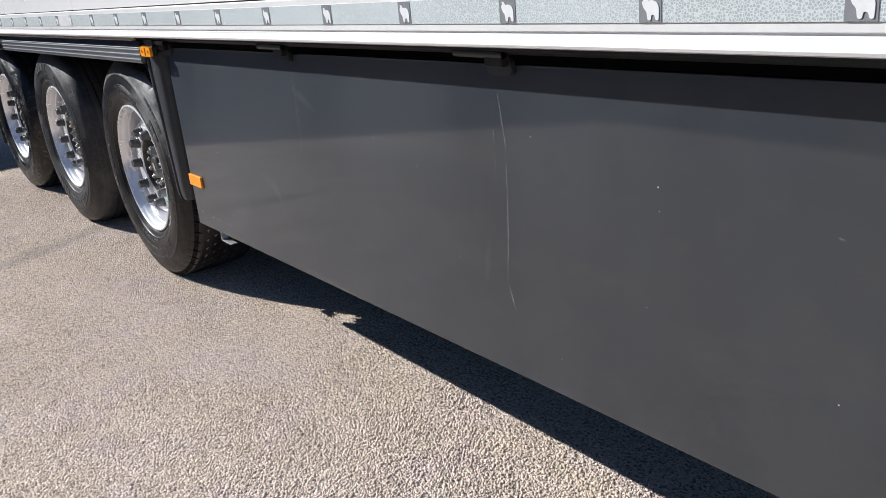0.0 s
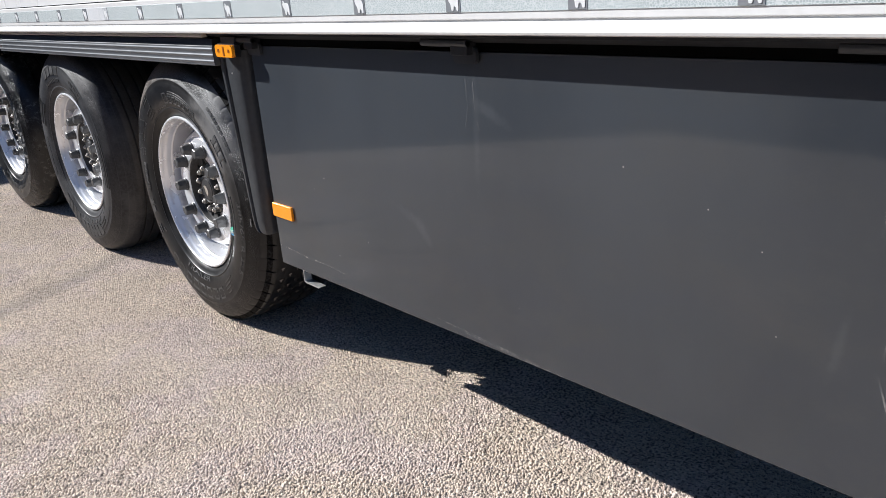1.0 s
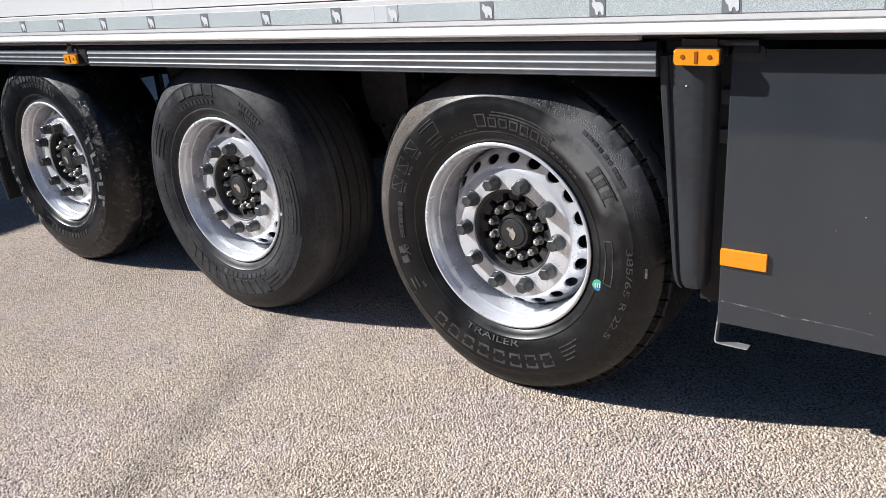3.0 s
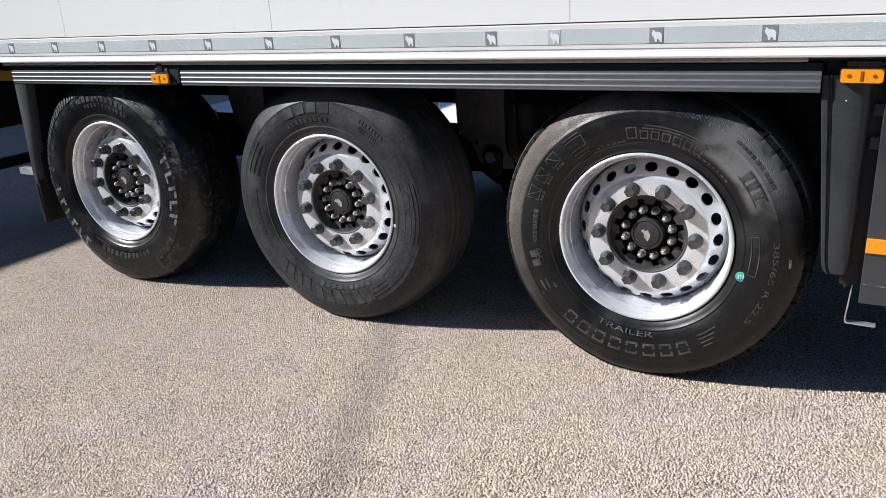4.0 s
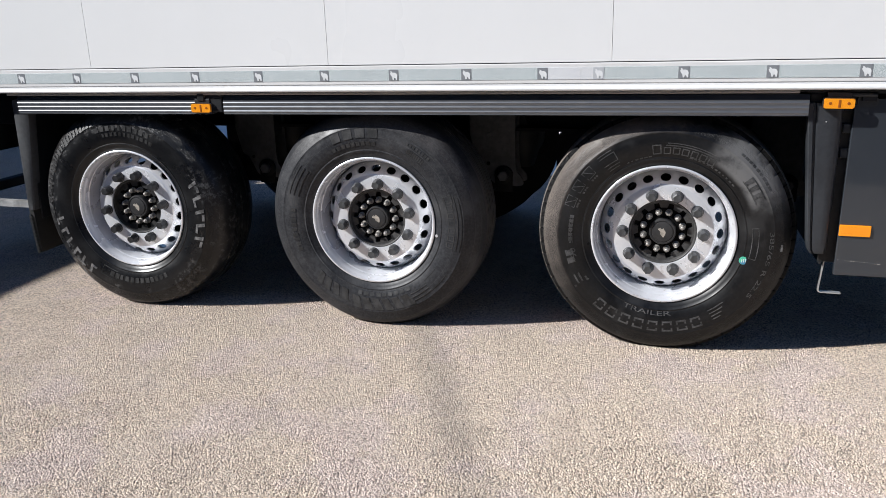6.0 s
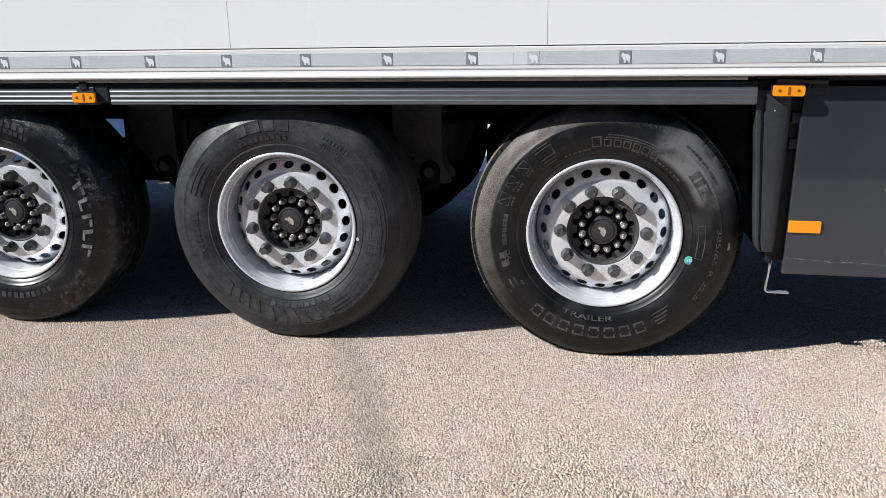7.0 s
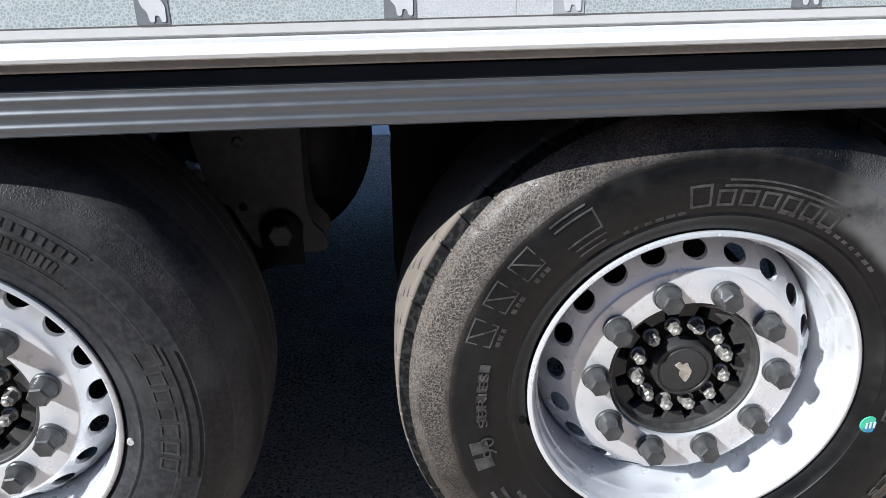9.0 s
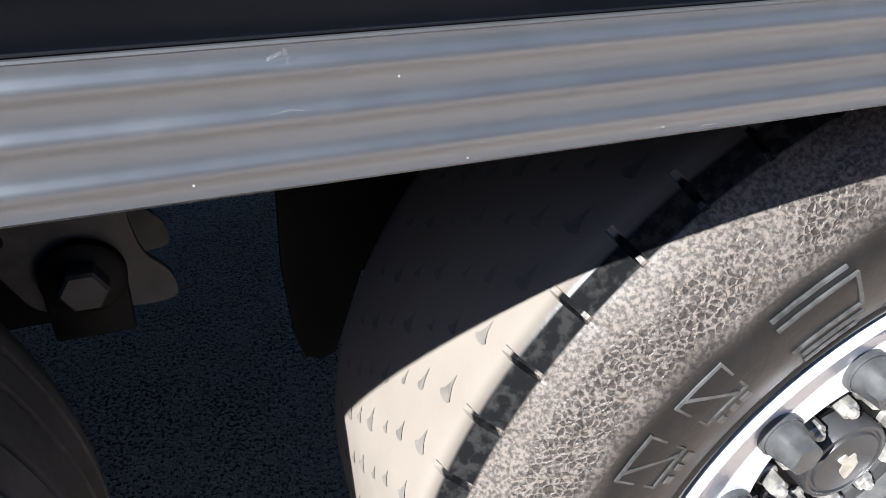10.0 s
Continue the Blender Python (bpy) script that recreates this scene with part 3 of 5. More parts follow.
def body():
    x = SEAM - 1.2 * 4
    while x < FRONT:
        a, b = max(x, REAR), min(x + 1.2, FRONT)
        if b - a > 0.05:
            bm = bmesh.new()
            box(bm, a + 0.0007, b - 0.0007, -0.050, -0.010, 1.2330, 3.95, 0.0008)
            part("side_panel", bm, WHITE, trailer, at=RISE)
        x += 1.2
    bm = bmesh.new()
    box(bm, REAR, FRONT, -0.012, FAR + 0.012, 1.2335, 3.96)
    part("box_core", bm, GAP, trailer, "dark sealant core behind the white panels", at=RISE)
    bm = bmesh.new()
    box(bm, REAR, FRONT, -0.05, FAR + 0.05, 3.965, 4.0, 0.01)
    part("roof", bm, WHITE, trailer, at=RISE)
    bm = bmesh.new()
    box(bm, REAR, FRONT, FAR + 0.015, FAR + 0.05, 1.12, 3.95, 0.004)
    part("far_side", bm, WHITE, trailer, at=RISE)
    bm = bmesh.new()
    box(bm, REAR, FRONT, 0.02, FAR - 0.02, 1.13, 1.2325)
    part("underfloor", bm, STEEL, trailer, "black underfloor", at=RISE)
    # lower edge profile of the box
    sec = [(-0.053, 1.2290), (-0.0555, 1.2265), (-0.0555, 1.1520), (-0.051, 1.1500), (-0.051, 1.1470), (-0.0565, 1.1455), (-0.0575, 1.1405),
           (-0.066, 1.1335), (-0.0685, 1.128), (-0.067, 1.123), (-0.061, 1.1205), (-0.035, 1.1205), (-0.035, 1.134), (0.015, 1.134), (0.015, 1.2290)]
    bm = bmesh.new()
    extrude_x(bm, sec, REAR, FRONT)
    part("edge_profile", bm, EDGE, trailer, "white stepped aluminium edge profile", smooth=25, at=RISE)
    bm = bmesh.new()
    extrude_x(bm, [(-0.050, 1.1185), (-0.0515, 1.116), (-0.0515, 1.1100), (-0.048, 1.1070), (-0.03, 1.1070), (-0.03, 1.1185)], -3.16, 0.444)
    part("sealing_strip", bm, STRIP, trailer, "thin grey strip", smooth=40, at=RISE)
    bm = bmesh.new()
    extrude_x(bm, [(-0.035, 1.1195), (-0.035, 1.112), (0.0, 1.099), (0.03, 1.099), (0.03, 1.1195)], 0.446, FRONT)
    part("skirt_rail", bm, PLASTIC, trailer, at=RISE)
    # reflective tape and its printed marks
    bm = bmesh.new()
    for a, b in ((REAR, -0.506), (-0.280, FRONT)):
        extrude_x(bm, [(-0.0562, 1.165), (-0.0562, 1.2130), (-0.0573, 1.2125), (-0.0573, 1.1655)], a, b)
    tape = part("reflective_tape", bm, TAPE, trailer, "silver retroreflective contour tape", at=RISE)
    bm = bmesh.new()
    for a, b in ((-0.505, -0.372), (-0.371, -0.281)):
        extrude_x(bm, [(-0.0562, 1.165), (-0.0562, 1.2130), (-0.0573, 1.2125), (-0.0573, 1.1655)], a, b)
    part("tape_splice", bm, TAPE_PALE, trailer, "paler spliced length of reflective tape", at=RISE)
    bm = bmesh.new()
    box(bm, -0.021, 0.021, -0.0582, -0.0574, 1.1663, 1.2115)
    square = link_mesh("mark_square", bm, MARK_DARK)
    blob = [(-0.014, 1.2055), (-0.006, 1.2035), (-0.004, 1.1985), (0.004, 1.1995), (0.013, 1.1965), (0.017, 1.189), (0.0165, 1.169),
            (0.011, 1.169), (0.009, 1.177), (0.003, 1.178), (0.002, 1.169), (-0.004, 1.169), (-0.006, 1.182), (-0.012, 1.188), (-0.015, 1.197), (-0.0105, 1.2)]
    bm = bmesh.new()
    extrude_y(bm, rounded(blob, 0.003, 2), -0.0592, -0.0583)
    shape = link_mesh("mark_shape", bm, MARK_LIGHT)
    marks = [-0.302, -0.524] + [-0.524 - 0.3158 * i for i in range(1, 12)] + [0.022 + 0.3185 * i for i in range(22)]
    pale_square = square.copy()
    pale_square.materials.clear()
    pale_square.materials.append(MARK_PALE)
    for m in marks:
        more(pale_square if m == -0.302 else square, "mark_square", tape, pose(m, 0, 0))
        more(shape, "mark_shape", tape, pose(m, 0, 0))


def rail():
    """Ribbed side guard rail over the wheels, in two lengths."""
    ribs = [(-0.010, 1.0805), (-0.0395, 1.0805), (-0.0405, 1.0797)]
    for i in range(33):
        u = i / 11.0
        ribs.append((-0.0400 - 0.0024 * (0.5 - 0.5 * math.cos(2 * math.pi * u)) ** 2.2, 1.0790 - 0.0187 * u))
    ribs += [(-0.0405, 1.0215), (-0.0375, 1.0190), (-0.030, 1.0183), (0.004, 1.019), (0.004, 1.0805)]
    for a, b in ((-3.115, -2.050), (-1.985, 0.482)):
        bm = bmesh.new()
        extrude_x(bm, ribs, a, b)
        long_rail = part("guard_rail", bm, RAIL, trailer, "ribbed dark anodised aluminium guard rail", smooth=35, at=RISE)
        bm = bmesh.new()
        extrude_x(bm, [(-0.0135, 1.0812), (-0.0380, 1.0812), (-0.0385, 1.0822), (-0.0370, 1.0880), (-0.0373, 1.0960), (-0.0360, 1.1020), (-0.004, 1.1020), (-0.004, 1.0812)], a, b)
        part("upper_channel", bm, CHANNEL, trailer, "channel over the guard rail, coloured blue-black for its shade", smooth=35, at=RISE)
    # scuffs on the long rail
    for pts, w in (([(-0.650, 1.0540), (-0.643, 1.0552), (-0.631, 1.0536)], 0.0005), ([(-0.634, 1.0504), (-0.626, 1.0484)], 0.0004), ([(-0.478, 1.0270), (-0.470, 1.0272)], 0.0005),
                   ([(-0.449, 1.0250), (-0.441, 1.0252)], 0.0004), ([(-0.644, 1.0785), (-0.641, 1.0765), (-0.643, 1.0740), (-0.639, 1.0720)], 0.0012), ([(-0.650, 1.0752), (-0.645, 1.0772), (-0.637, 1.0770)], 0.0010)):
        bm = bmesh.new()
        for (x0, z0), (x1, z1) in zip(pts, pts[1:]):
            bm.faces.new([bm.verts.new(q) for q in ((x0, -0.0431, z0 - w), (x1, -0.0431, z1 - w), (x1, -0.0431, z1 + w * 0.5), (x0, -0.0431, z0 + w * 0.5))])
        part("scratch", bm, SCORE, long_rail)
    for x, z in ((-0.569, 1.0248), (-0.681, 1.0288), (-0.600, 1.0640)):
        bm = bmesh.new()
        bm.faces.new([bm.verts.new((x + 0.0006 * math.cos(a), -0.0429, z + 0.0006 * math.sin(a))) for a in (0.2, 1.3, 2.6, 3.9, 5.2)])
        part("paint_chip", bm, CHIP, long_rail)
    bm = bmesh.new()
    box(bm, -3.08, 0.46, 0.012, 0.03, 1.02, 1.125)
    part("rail_backing", bm, STEEL, trailer, at=RISE)


def marker_lamp(x0, x1, z0, z1, y):
    w = x1 - x0
    bm = bmesh.new()
    extrude_y(bm, rounded([(x0 - 0.003, z0 - 0.002), (x1 + 0.003, z0 - 0.002), (x1 + 0.003, z1 + 0.003), (x0 - 0.003, z1 + 0.003)], 0.008), y + 0.010, y + 0.028)
    lamp = part("marker_lamp", bm, PLASTIC, trailer, "amber side marker lamp in a black housing")
    bm = bmesh.new()
    extrude_y(bm, rounded([(x0, z0), (x1, z0), (x1, z1), (x0, z1)], 0.006), y, y + 0.011)
    bmesh.ops.bevel(bm, geom=[e for e in bm.edges if all(abs(v.co.y - y) < 1e-5 for v in e.verts)], offset=0.003, segments=2, affect="EDGES")
    part("lens", bm, AMBER, lamp, "amber faceted lens", smooth=40)
    for f in (0.2, 0.8):
        bm = bmesh.new()
        lathe(bm, [(0, -0.0015), (0.005, -0.0015), (0.006, 0.001)], 16, centre=(x0 + f * w, y, (z0 + z1) / 2 + 0.001))
        part("fixing_boss", bm, AMBER_DARK, lamp)
    bm = bmesh.new()
    box(bm, x0 + 0.46 * w, x0 + 0.54 * w, y - 0.0015, y + 0.001, z0 + 0.004, z1 - 0.004, 0.001)
    part("bulb_divider", bm, AMBER_DARK, lamp)
    bm = bmesh.new()
    box(bm, x0 + 0.012, x1 - 0.010, y + 0.016, y + 0.06, z1 - 0.002, z1 + 0.022, 0.002)
    part("lamp_bracket", bm, GUARD, lamp)


def front_post():
    """Leaning dark guard post in front of the first wheel, with a lip and a rounded outer side."""
    bm = bmesh.new()
    section = [(0.0, 0.030), (0.0, -0.020), (0.003, -0.024), (0.013, -0.024), (0.016, -0.020), (0.017, -0.013), (0.022, -0.013), (0.025, -0.019),
               (0.060, -0.021), (0.082, -0.018), (0.094, -0.010), (0.101, 0.004), (0.104, 0.022), (0.104, 0.060), (0.098, 0.060), (0.096, 0.028), (0.010, 0.024)]
    levels = [1.080, 0.95, 0.80, 0.65, 0.53, 0.505, 0.492, 0.486]
    rings = []
    for z in levels:
        t = (1.080 - z) / (1.080 - 0.496)
        x0 = 0.481 + (0.537 - 0.481) * min(t, 1.0)
        width = 1.30 - 0.56 * min(t, 1)
        sh = max(0.0, 0.53 - z) / 0.044
        inset = 0.016 * (1 - math.sqrt(max(0.0, 1 - min(sh, 1.0) ** 2)))
        rings.append([bm.verts.new((x0 + inset + (u * width) * (1 - inset / 0.06), y + inset * 0.3, z)) for u, y in section])
    k = len(section)
    for a, b in zip(rings, rings[1:]):
        for i in range(k):
            j = (i + 1) % k
            bm.faces.new((a[i], a[j], b[j], b[i]))
    bm.faces.new(rings[0])
    bm.faces.new(rings[-1][::-1])
    post = part("guard_post", bm, GUARD, trailer, "dark grey leaning guard post with a raised lip", smooth=30)
    bm = bmesh.new()
    box(bm, 0.49, 0.64, 0.0, 0.06, 1.078, 1.118, 0.003)
    part("post_head", bm, PLASTIC, post)
    bm = bmesh.new()
    box(bm, 0.602, 0.612, 0.06, 1.05, 0.42, 1.12, 0.002)
    part("spray_panel", bm, PLASTIC, post, "black inner spray panel")
    # added plate: keeps the gap between post and skirt dark
    bm = bmesh.new()
    box(bm, 0.590, 0.668, 0.034, 0.040, 0.44, 1.118, 0.001)
    part("closing_plate", bm, RUBBER, post, "black plate added to darken the gap behind the post")
    for z in (0.885, 0.980):
        bm = bmesh.new()
        box(bm, 0.622, 0.650, 0.020, 0.050, z - 0.018, z + 0.018, 0.003)
        clip = part("skirt_clip", bm, GUARD, post)
    bm = bmesh.new()
    lathe(bm, [(0, -0.003), (0.0025, -0.002), (0.003, 0)], 10, centre=(0.552, -0.0205, 1.010))
    part("rivet", bm, ZINC, post)
    bm = bmesh.new()
    lathe(bm, [(0, -0.003), (0.0025, -0.002), (0.003, 0)], 10, centre=(0.604, -0.004, 0.532))
    part("rivet", bm, ZINC, post)


def rear_post():
    """Grey post and rubber flap behind the last wheel."""
    bm = bmesh.new()
    section = [(0.0, 0.02), (0.0, 0.0), (0.008, -0.006), (0.055, -0.006), (0.068, 0.0), (0.072, 0.012), (0.072, 0.045), (0.0, 0.045)]
    rings = []
    for z, x0, w in ((1.056, -3.200, 1.30), (1.044, -3.204, 1.36), (0.80, -3.208, 1.02), (0.54, -3.213, 0.62), (0.500, -3.213, 0.55), (0.488, -3.208, 0.42)):
        rings.append([bm.verts.new((x0 + u * w, y + 0.02, z)) for u, y in section])
    k = len(section)
    for a, b in zip(rings, rings[1:]):
        for i in range(k):
            bm.faces.new((a[i], a[(i + 1) % k], b[(i + 1) % k], b[i]))
    bm.faces.new(rings[0])
    bm.faces.new(rings[-1][::-1])
    post = part("rear_post", bm, POSTGREY, trailer, "scuffed grey plastic post of the rear mudguard", smooth=35)
    bm = bmesh.new()
    box(bm, -3.165, -3.157, 0.045, 0.47, 0.44, 1.12, 0.002)
    part("spray_panel", bm, PLASTIC, post, "black inner spray panel")
    bm = bmesh.new()
    outline = [(-3.216, 0.495), (-3.190, 0.495), (-3.178, 0.258), (-3.202, 0.252)]
    extrude_y(bm, outline, 0.022, 0.45)
    flap = part("mud_flap", bm, RUBBER, post, "black ribbed rubber mud flap")
    bm = bmesh.new()
    for i in range(27):
        z = 0.462 - 0.0078 * i
        x = -3.217 + 0.0006 * i
        box(bm, x - 0.002, x + 0.012 + 0.003 * (i % 3), 0.016, 0.0225, z - 0.0026, z + 0.002)
    bristle = part("flap_bristle", bm, RUBBER, post)
    tagged(bristle, kind="stuff")


def skirt_box(x0, x1):
    """One skirt panel; its head rises with the floor towards the front."""
    bm = bmesh.new()
    box(bm, x0, x1, 0.0, 0.022, 0.397, 1.094, 0.003)
    for v in bm.verts:
        v.co.z += (0.001 if v.co.z < 0.7 else 0.0098) * (v.co.x - 0.65)
    return bm


def skirt():
    bm = skirt_box(0.648, 4.30)
    panel = part("skirt_panel", bm, SKIRT, trailer, "glossy dark grey side skirt with pale scratches")
    bm = skirt_box(4.306, 6.9)
    part("skirt_panel", bm, SKIRT, trailer)
    bm = bmesh.new()
    extrude_y(bm, rounded([(0.649, 0.561), (0.762, 0.561), (0.762, 0.606), (0.649, 0.606)], 0.003, 2), -0.008, -0.0005)
    bmesh.ops.bevel(bm, geom=[e for e in bm.edges if all(abs(v.co.y + 0.008) < 1e-5 for v in e.verts)], offset=0.0015, segments=1, affect="EDGES")
    part("side_reflector", bm, REFLEX, trailer, "flat orange rectangular side reflector")
    # hinge brackets along the top
    for x in (0.725, 1.625, 2.525, 3.425, 4.325):
        up = 1.079 + 0.0125 * (x - 1.625)
        bm = bmesh.new()
        box(bm, x - 0.165, x - 0.050, -0.012, 0.0, up + 0.034, up + 0.054, 0.002)
        box(bm, x - 0.060, x - 0.010, -0.030, 0.0, up + 0.020, up + 0.052, 0.002)
        hinge = part("skirt_hinge", bm, PLASTIC, trailer, "black skirt hinge")
        bm = bmesh.new()
        tube(bm, (x - 0.155, -0.024, up + 0.045), (x - 0.01, -0.024, up + 0.045), 0.0085, 12)
        part("hinge_pin", bm, GUARD, hinge, smooth=40)
        bm = bmesh.new()
        out = rounded([(x - 0.072, up + 0.036), (x - 0.072, up), (x, up), (x, up + 0.036)], 0.014)
        extrude_y(bm, out, -0.012, -0.002)
        part("hinge_leaf", bm, GUARD, hinge)
    # scuffs
    def ribbon(points, w, mat=SCUFF):
        bm = bmesh.new()
        for (x0, z0), (x1, z1) in zip(points, points[1:]):
            d = Vector((x1 - x0, z1 - z0)).normalized() * w / 2
            v = [bm.verts.new((x0 - d.y, -0.0012, z0 + d.x)), bm.verts.new((x0 + d.y, -0.0012, z0 - d.x)),
                 bm.verts.new((x1 + d.y, -0.0012, z1 - d.x)), bm.verts.new((x1 - d.y, -0.0012, z1 + d.x))]
            bm.faces.new(v)
        part("scratch", bm, mat, panel)
    ribbon([(2.468, 1.05), (2.482, 0.95), (2.480, 0.82), (2.474, 0.72), (2.466, 0.63), (2.488, 0.565)], 0.0035)
    ribbon([(2.446, 1.04), (2.449, 0.95), (2.446, 0.86)], 0.003)
    ribbon([(1.575, 1.045), (1.578, 0.98), (1.565, 0.93)], 0.0022)
    ribbon([(1.598, 1.04), (1.600, 0.97), (1.612, 0.935)], 0.0018)
    ribbon([(0.655, 0.461), (0.76, 0.456), (0.82, 0.450)], 0.0030, SCORE)
    ribbon([(0.845, 0.4525), (0.95, 0.4505), (1.012, 0.445)], 0.0025, SCORE)
    ribbon([(1.401, 0.4245), (1.52, 0.4185), (1.66, 0.4110), (1.84, 0.4005)], 0.0022, SCORE)
    ribbon([(1.50, 0.4150), (1.62, 0.4085), (1.78, 0.4010)], 0.0016, SCORE)
    ribbon([(2.590, 0.778), (2.606, 0.771)], 0.0020, SCORE)
    ribbon([(3.18, 0.892), (3.20, 0.890)], 0.004)
    # chips in the paint
    rng = random.Random(7)
    for x, z in [(2.165, 0.853), (2.266, 0.797), (2.865, 0.917), (2.868, 0.873), (3.205, 0.621), (2.843, 0.679)] + [(rng.uniform(0.8, 3.6), rng.uniform(0.45, 1.0)) for _ in range(9)]:
        bm = bmesh.new()
        r = rng.uniform(0.0009, 0.0020)
        bm.faces.new([bm.verts.new((x + r * math.cos(a), -0.0009, z + r * math.sin(a))) for a in (0.2, 1.3, 2.6, 3.9, 5.2)])
        part("paint_chip", bm, CHIP, panel)


def strut():
    """Bent galvanised strip that hangs under the skirt's rear corner."""
    bm = bmesh.new()
    t = 0.0035
    path = [(0.630, 0.47), (0.6165, 0.300), (0.6185, 0.2905), (0.628, 0.2875), (0.703, 0.2865)]
    inner = [(x + t, z + t) for x, z in path[::-1]]
    inner[-1] = (path[0][0] + t, path[0][1])
    extrude_y(bm, path + inner, 0.088, 0.116)
    part("skirt_strut", bm, ZINC, trailer, "bent galvanised support strip", smooth=30)


# ---- wheels ----
AXLE = 0.517      # axle height
WALL = [(0.292, 0.040), (0.2985, 0.027), (0.306, 0.0185), (0.318, 0.0120), (0.3285, 0.0070), (0.3305, 0.0045), (0.3335, 0.0045), (0.336, 0.0055), (0.352, -0.002), (0.375, -0.0065),
        (0.400, -0.0085), (0.424, -0.0065), (0.436, -0.0034), (0.4385, -0.0040), (0.442, -0.0024), (0.446, 0.0000)]
SHOULDER = {"worn": [(0.458, 0.0050), (0.472, 0.0110), (0.485, 0.0200), (0.497, 0.0310), (0.5055, 0.0410), (0.5072, 0.0432), (0.5145, 0.0490), (0.5220, 0.0550), (0.5250, 0.0600), (0.5285, 0.0700)],
            "ribbed": [(0.459, 0.0070), (0.474, 0.0145), (0.488, 0.0245), (0.500, 0.0370), (0.509, 0.0510), (0.5155, 0.0650), (0.5200, 0.0780), (0.5230, 0.0900)],
            "winter": [(0.459, 0.0070), (0.474, 0.0145), (0.488, 0.0245), (0.500, 0.0370), (0.509, 0.0510), (0.5155, 0.0650), (0.5200, 0.0780), (0.5230, 0.0900)]}
WIDTH = 0.386


def side_y(r):
    p = WALL + SHOULDER["worn"]
    return float(np.interp(r, [q[0] for q in p], [q[1] for q in p]))


def crown(kind, y):
    return RADIUS[kind] - (0.0055 if kind == "worn" else 0.0035) * abs((y - WIDTH / 2) / 0.13) ** 2.5


def tyre_mesh(kind):
    prof = WALL + SHOULDER[kind]
    half = len(prof)
    grooves = {"worn": [], "ribbed": [0.122, 0.165, 0.221, 0.264], "winter": [0.13, 0.193, 0.256]}[kind]
    ys = {"worn": [0.085, 0.115, 0.155, 0.193, 0.231, 0.271, 0.301], "ribbed": [0.105, 0.193, 0.281], "winter": [0.108, 0.278]}[kind]
    for g in grooves:
        ys = ys + [g - 0.0050, g - 0.0036, g + 0.0036, g + 0.0050]
    for y in sorted(ys):
        deep = any(abs(y - g) < 0.004 for g in grooves)
        prof = prof + [(crown(kind, y) - (0.009 if deep else 0.0), y)]
    prof = prof + [(r, WIDTH - y) for r, y in prof[:half][::-1]]
    # narrow slots in the shoulder at an even pitch
    pitch, depth = {"worn": (6.4286, 0.0075), "ribbed": (3.0, 0.0), "winter": (3.0, 0.0)}[kind]
    angles, cut = [], []
    for i in range(round(360 / pitch)):
        for off, c in ((0.0, 0), (0.16, 1), (0.62, 1), (0.78, 0), (0.5 * pitch, 0), (0.8 * pitch, 0)) if depth else ((0.0, 0), (pitch / 2, 0)):
            angles.append(radians(i * pitch + off))
            cut.append(c)
    bm = bmesh.new()
    rings = [[bm.verts.new((r * math.cos(a), y, r * math.sin(a))) for a in angles] for r, y in prof]
    k = len(angles)
    for p, q in zip(rings, rings[1:]):
        for i in range(k):
            bm.faces.new((p[i], p[(i + 1) % k], q[(i + 1) % k], q[i]))
    first = len(WALL) + 4
    for ring, share in ((first, 0.15), (first + 1, 0.6), (first + 2, 1.0), (first + 3, 1.0), (first + 4, 0.5)):
        for v, c, a in zip(rings[ring], cut, angles):
            if c and depth:
                v.co += Vector((-math.cos(a) * 0.8, 0.8, -math.sin(a) * 0.8)) * depth * share
    # the foot presses flat on the ground and the wall bulges over it
    foot = -AXLE + 0.0005
    for v in bm.verts:
        f = min(1.0, max(0.0, (-0.36 - v.co.z) / 0.15)) ** 2
        r = math.hypot(v.co.x, v.co.z)
        w = max(0.0, 1 - abs(r - 0.495) / 0.10)
        if v.co.y < 0.12:
            v.co.y -= 0.017 * f * w
        elif v.co.y > WIDTH - 0.12:
            v.co.y += 0.017 * f * w
        v.co.z = max(v.co.z, foot)
    return bm


def arc_block(out, r0, r1, a0, a1, h=0.0022, skew=0.0, bm=None):
    """A raised bar on the sidewall between two radii and two angles in degrees; each goes into out as a mesh of its own."""
    if bm is None:
        bm = bmesh.new()
        out.append(bm)
    n = max(1, int(abs(a1 - a0) / 2.5))
    top, base = [], []
    for i in range(n + 1):
        a = radians(a0 + (a1 - a0) * i / n)
        for r in (r0, r1):
            aa = a + (radians(skew) if r == r1 else 0.0)
            y = side_y(r)
            top.append(bm.verts.new((r * math.cos(aa), y - h, r * math.sin(aa))))
            base.append(bm.verts.new((r * math.cos(aa), y + 0.002, r * math.sin(aa))))
    for i in range(n):
        q = [2 * i, 2 * i + 1, 2 * i + 3, 2 * i + 2]
        bm.faces.new([top[j] for j in q])
        for u, v in ((0, 2), (1, 3)):
            bm.faces.new((top[2 * i + u], top[2 * i + v], base[2 * i + v], base[2 * i + u]))
    for i in (0, n):
        bm.faces.new((top[2 * i], top[2 * i + 1], base[2 * i + 1], base[2 * i]))


def frame_mark(out, r0, r1, a0, a1, w=0.0022):
    """A thin raised rectangular outline."""
    bm = bmesh.new()
    out.append(bm)
    da = math.degrees(w / ((r0 + r1) / 2))
    s = 1 if a1 > a0 else -1
    for q in ((r0, r0 + w, a0, a1), (r1 - w, r1, a0, a1), (r0, r1, a0, a0 + s * da), (r0, r1, a1 - s * da, a1)):
        arc_block(None, *q, 0.0015, 0.0, bm)


